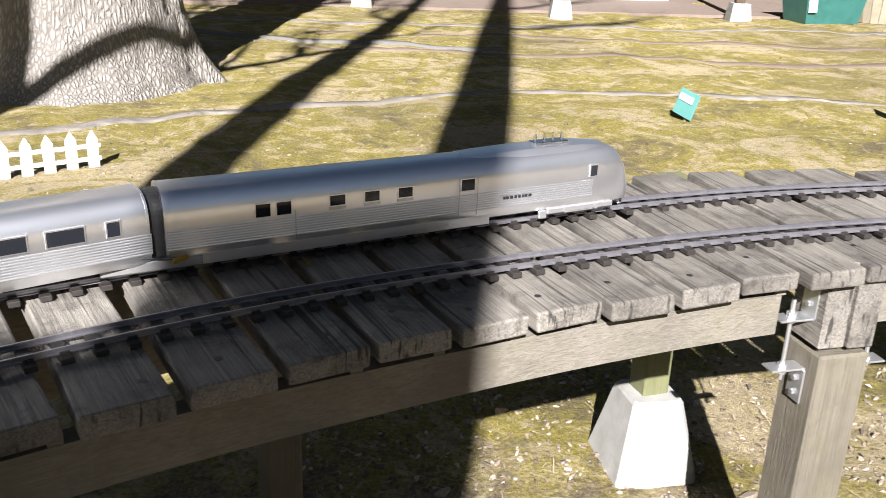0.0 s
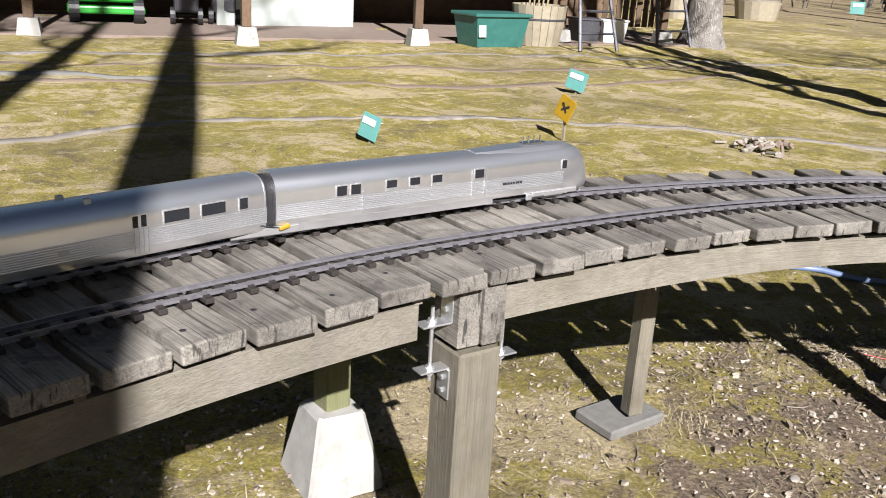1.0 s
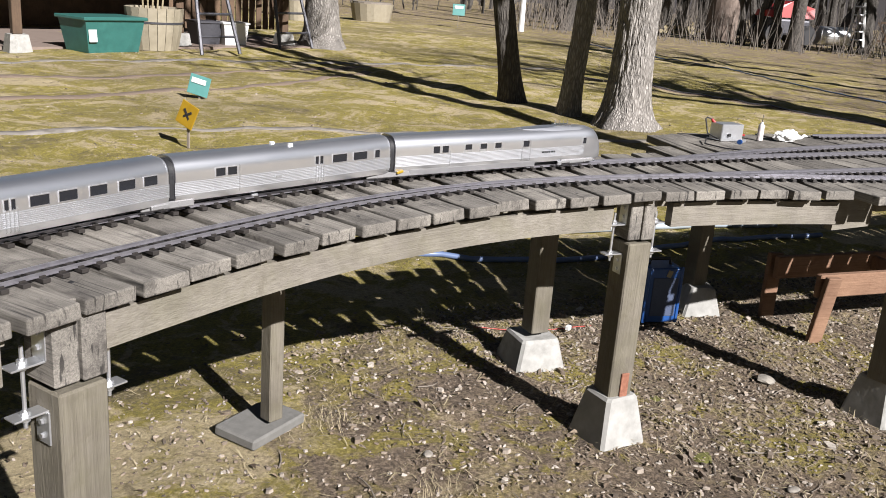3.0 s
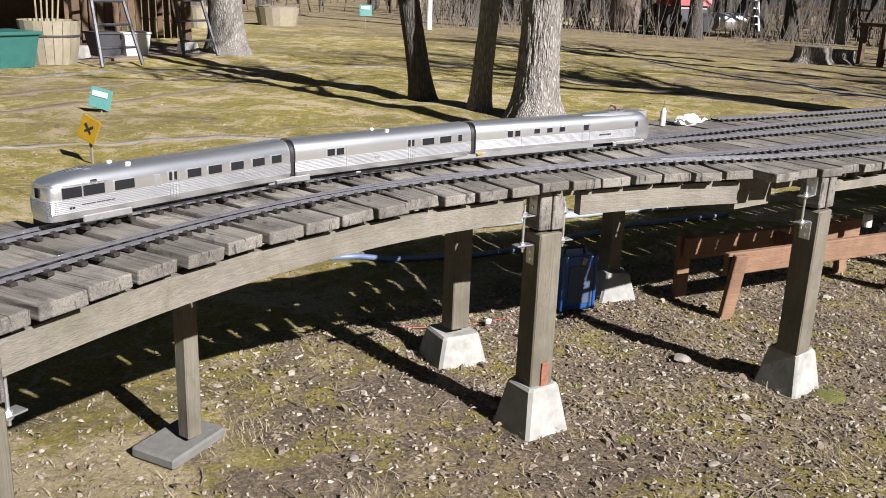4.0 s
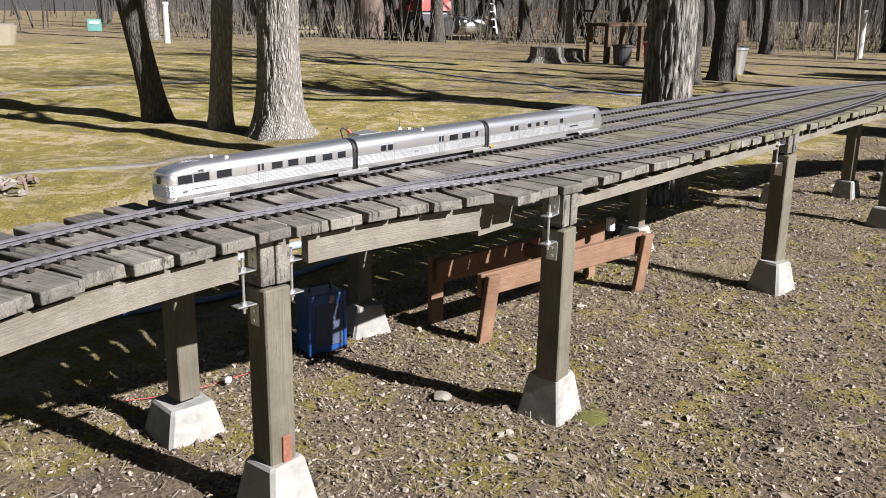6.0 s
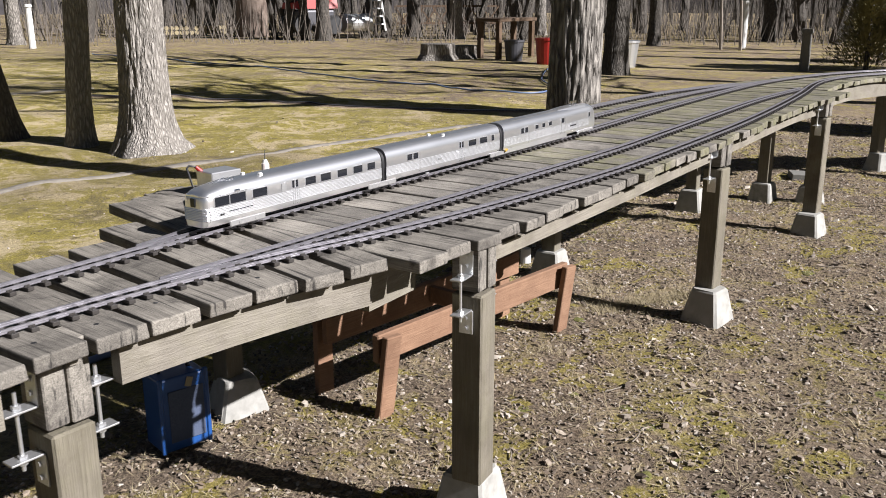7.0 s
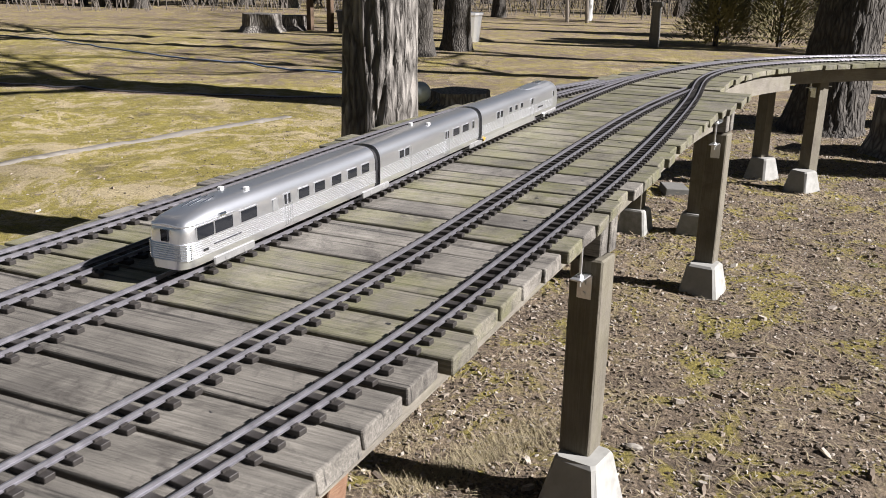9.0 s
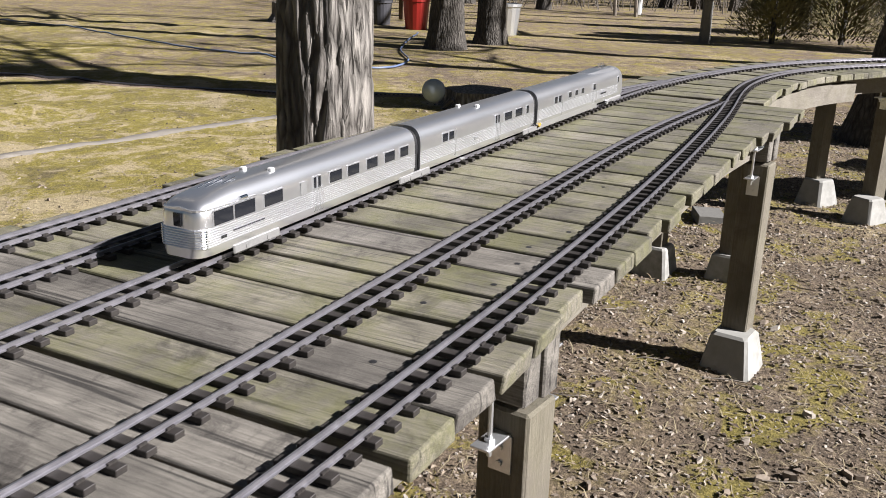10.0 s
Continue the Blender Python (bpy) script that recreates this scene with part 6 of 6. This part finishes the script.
# ---- a bit of yellow tape on the deck ----
tape = thing("yellow_tape", "thin frayed strip of yellow tape on the planks", "tape", pose(-0.30, 1.66, DECK + 0.004, 0, 0, -52))
for k in range(6):
    part("strip", boxm(0.022 - 0.002 * (k % 3), 0.006, 0.0012, pose(0.026 * k - 0.06, 0.003 * math.sin(k * 2.1), 0, 0, 3 * (k % 2), 9 * math.sin(k))), M_YELLOW, tape)

tape2 = thing("yellow_tape", "torn strip of yellow tape between two planks", "tape", pose(-0.80, 1.47, DECK + 0.004, 0, 0, 32))
for k in range(3):
    part("strip", boxm(0.020 - 0.003 * k, 0.034, 0.0012, pose(0.002 * k, 0.034 * k, 0, 2 * k, 0, 7 * math.sin(2 * k))), M_YELLOW, tape2)

# ---- tracks ----
def track(name, line, label, s0=0.0, s1=None, piece0=None, piece1=None):
    t = thing(name, label, "railway track", group="tracks on the trestle")
    s1 = line.length if s1 is None else s1
    for side in (-1, 1):
        bm = bmesh.new()
        rings = []
        for s in np.arange(s0, s1, 0.06):
            p, d = line.at(s), line.dir(s)
            n = np.array([-d[1], d[0]])
            prof = ((-0.0036, 0.0), (-0.0036, 0.0018), (-0.0009, 0.003), (-0.0009, 0.0065), (-0.0017, 0.0076), (-0.0017, 0.0105), (0.0017, 0.0105), (0.0017, 0.0076), (0.0009, 0.0065), (0.0009, 0.003), (0.0036, 0.0018), (0.0036, 0.0))
            rings.append([bm.verts.new((*(p + n * (side * 0.0238 + u)), DECK + 0.0105 + v)) for u, v in prof])
        for a, b in zip(rings, rings[1:]):
            for k in range(len(a)):
                bm.faces.new((a[k], b[k], b[(k + 1) % len(a)], a[(k + 1) % len(a)]))
        bm.faces.new(rings[0])
        bm.faces.new(rings[-1][::-1])
        bmesh.ops.recalc_face_normals(bm, faces=bm.faces)
        part("rail", bm, M_RAIL, t)
    rest = bmesh.new()
    s = s0 + 0.02
    while s < s1 - 0.01:
        p, d = line.at(s), line.dir(s)
        m = pose(p[0], p[1], DECK + 0.0058, 0, 0, math.degrees(math.atan2(d[1], d[0])) + random.uniform(-1.5, 1.5))
        if (piece0 is None or p[0] > piece0) and (piece1 is None or p[0] < piece1):
            ob = new("tie", TIE)
            ob.parent = t
            ob.matrix_basis = m
        else:
            box(rest, m, 0.019, 0.092, 0.0105)
        s += 0.0507
    if len(rest.verts):
        tagged(part("far_ties", rest, M_TIE, t), kind="stuff")
    else:
        rest.free()
    return t


def tie_mesh():
    bm = boxm(0.019, 0.092, 0.0105, None, 0.001)
    for s in (-1, 1):
        for o in (-0.0048, 0.0048):
            box(bm, pose(o * 0.8, s * 0.0238 + s * 0.0052, 0.0068), 0.007, 0.0042, 0.004)
    me = bpy.data.meshes.new("tie")
    bm.to_mesh(me)
    bm.free()
    me.materials.append(M_TIE)
    return me


TIE = tie_mesh()
track("near_track", NEAR, "dark-tied brass model railway track along the deck's edge", piece0=-1.0, piece1=10.5)
track("main_track", MAIN, "dark-tied brass model railway track that carries the train", piece0=-1.0, piece1=10.8)
track("siding_track", SIDING, "dark-tied model railway siding on mossy planks")
track("passing_track", PASSING, "dark-tied model railway passing track beside the train")
track("stub_track", STUB, "dark-tied model railway stub track at the deck's rim")


# ---- planks ----
def plank(p, d, length, width, mat, lift=0.0, start=0.0):
    """One board from the near edge p along d, with worn corners, at times a bolt hole, and a slight twist."""
    bm = boxm(width, length, 0.038, None, 0.0)
    es = [e for e in bm.edges]
    bmesh.ops.bevel(bm, geom=es, offset=0.0045, segments=2, affect="EDGES", profile=0.5)
    cuts = [e for e in bm.edges if e.calc_length() > length * 0.8]
    bmesh.ops.subdivide_edges(bm, edges=cuts, cuts=4)
    ph = random.uniform(0, 99)
    for v in bm.verts:
        v.co.x += 0.0035 * noise.noise((ph, v.co.y * 3, 1)) + 0.002 * noise.noise((ph, v.co.y * 11, v.co.z * 40))
        v.co.z += 0.002 * noise.noise((ph, v.co.y * 4, v.co.x * 9)) - 0.012 * abs(v.co.x) * random.uniform(0, 0.6)
        if abs(v.co.y) > length / 2 - 0.02:
            v.co.y += 0.005 * noise.noise((ph, v.co.x * 28, v.co.z * 30))
    ob = obj("plank", bm, mat, trestle)
    c = np.array(p) + np.array(d) * (start + length / 2)
    ob.matrix_basis = pose(c[0], c[1], DECK - 0.019 + lift, random.uniform(-0.25, 0.25), random.uniform(-0.7, 0.7), math.degrees(math.atan2(d[1], d[0])) - 90 + random.uniform(-0.5, 0.5))
    # bolt holes: flush black discs stand for the shade in the hollows
    if random.random() < 0.7:
        k = bmesh.new()
        u = random.uniform(-length * 0.42, -length * 0.3)
        kx = random.uniform(-0.035, 0.035)
        cyl(k, (kx, u, 0.0150), (kx, u, 0.0194), 0.0068, n=9)
        part("knot", k, M_BLACK, ob)
    return ob


def planks_along(line, s0, s1, pitch, mat_of, width, limit=3.0, dir_of=None, start=0.0):
    s = s0
    while s < s1:
        p, d = line.at(s), line.dir(s)
        n = np.array([-d[1], d[0]]) if dir_of is None else dir_of(p)
        L = min(reach(p, n), limit)
        jig = random.uniform(-0.012, 0.012)
        w = width + random.uniform(-0.006, 0.006)
        plank(p + n * (start + jig), n, L - start - jig + random.uniform(-0.02, 0.02), w, mat_of(p), random.uniform(-0.003, 0.001))
        s += pitch


def plank_mat(p):
    return M_PLANK_MOSS if random.random() < min(max((p[0] - 5.0) / 2.2, 0), 0.88) else M_PLANK


s_post = EDGE_NEAR.near(4.0)
planks_along(EDGE_NEAR, 0.05, s_post - 0.02, 0.1525, plank_mat, 0.135)
YARD_N = np.array([math.sin(radians(13.2)), math.cos(radians(13.2))])
planks_along(EDGE_YARD, 0.07, EDGE_YARD.length - 0.03, 0.150, plank_mat, 0.135, 2.2, lambda p: YARD_N if p[0] > 4.6 else np.array([math.sin(radians(13.2 + 6 * (4.6 - p[0]))), math.cos(radians(13.2 + 6 * (4.6 - p[0])))]))
planks_along(EDGE_BEND, 0.0, EDGE_BEND.length, 0.1525, plank_mat, 0.141, 1.0)


motions()
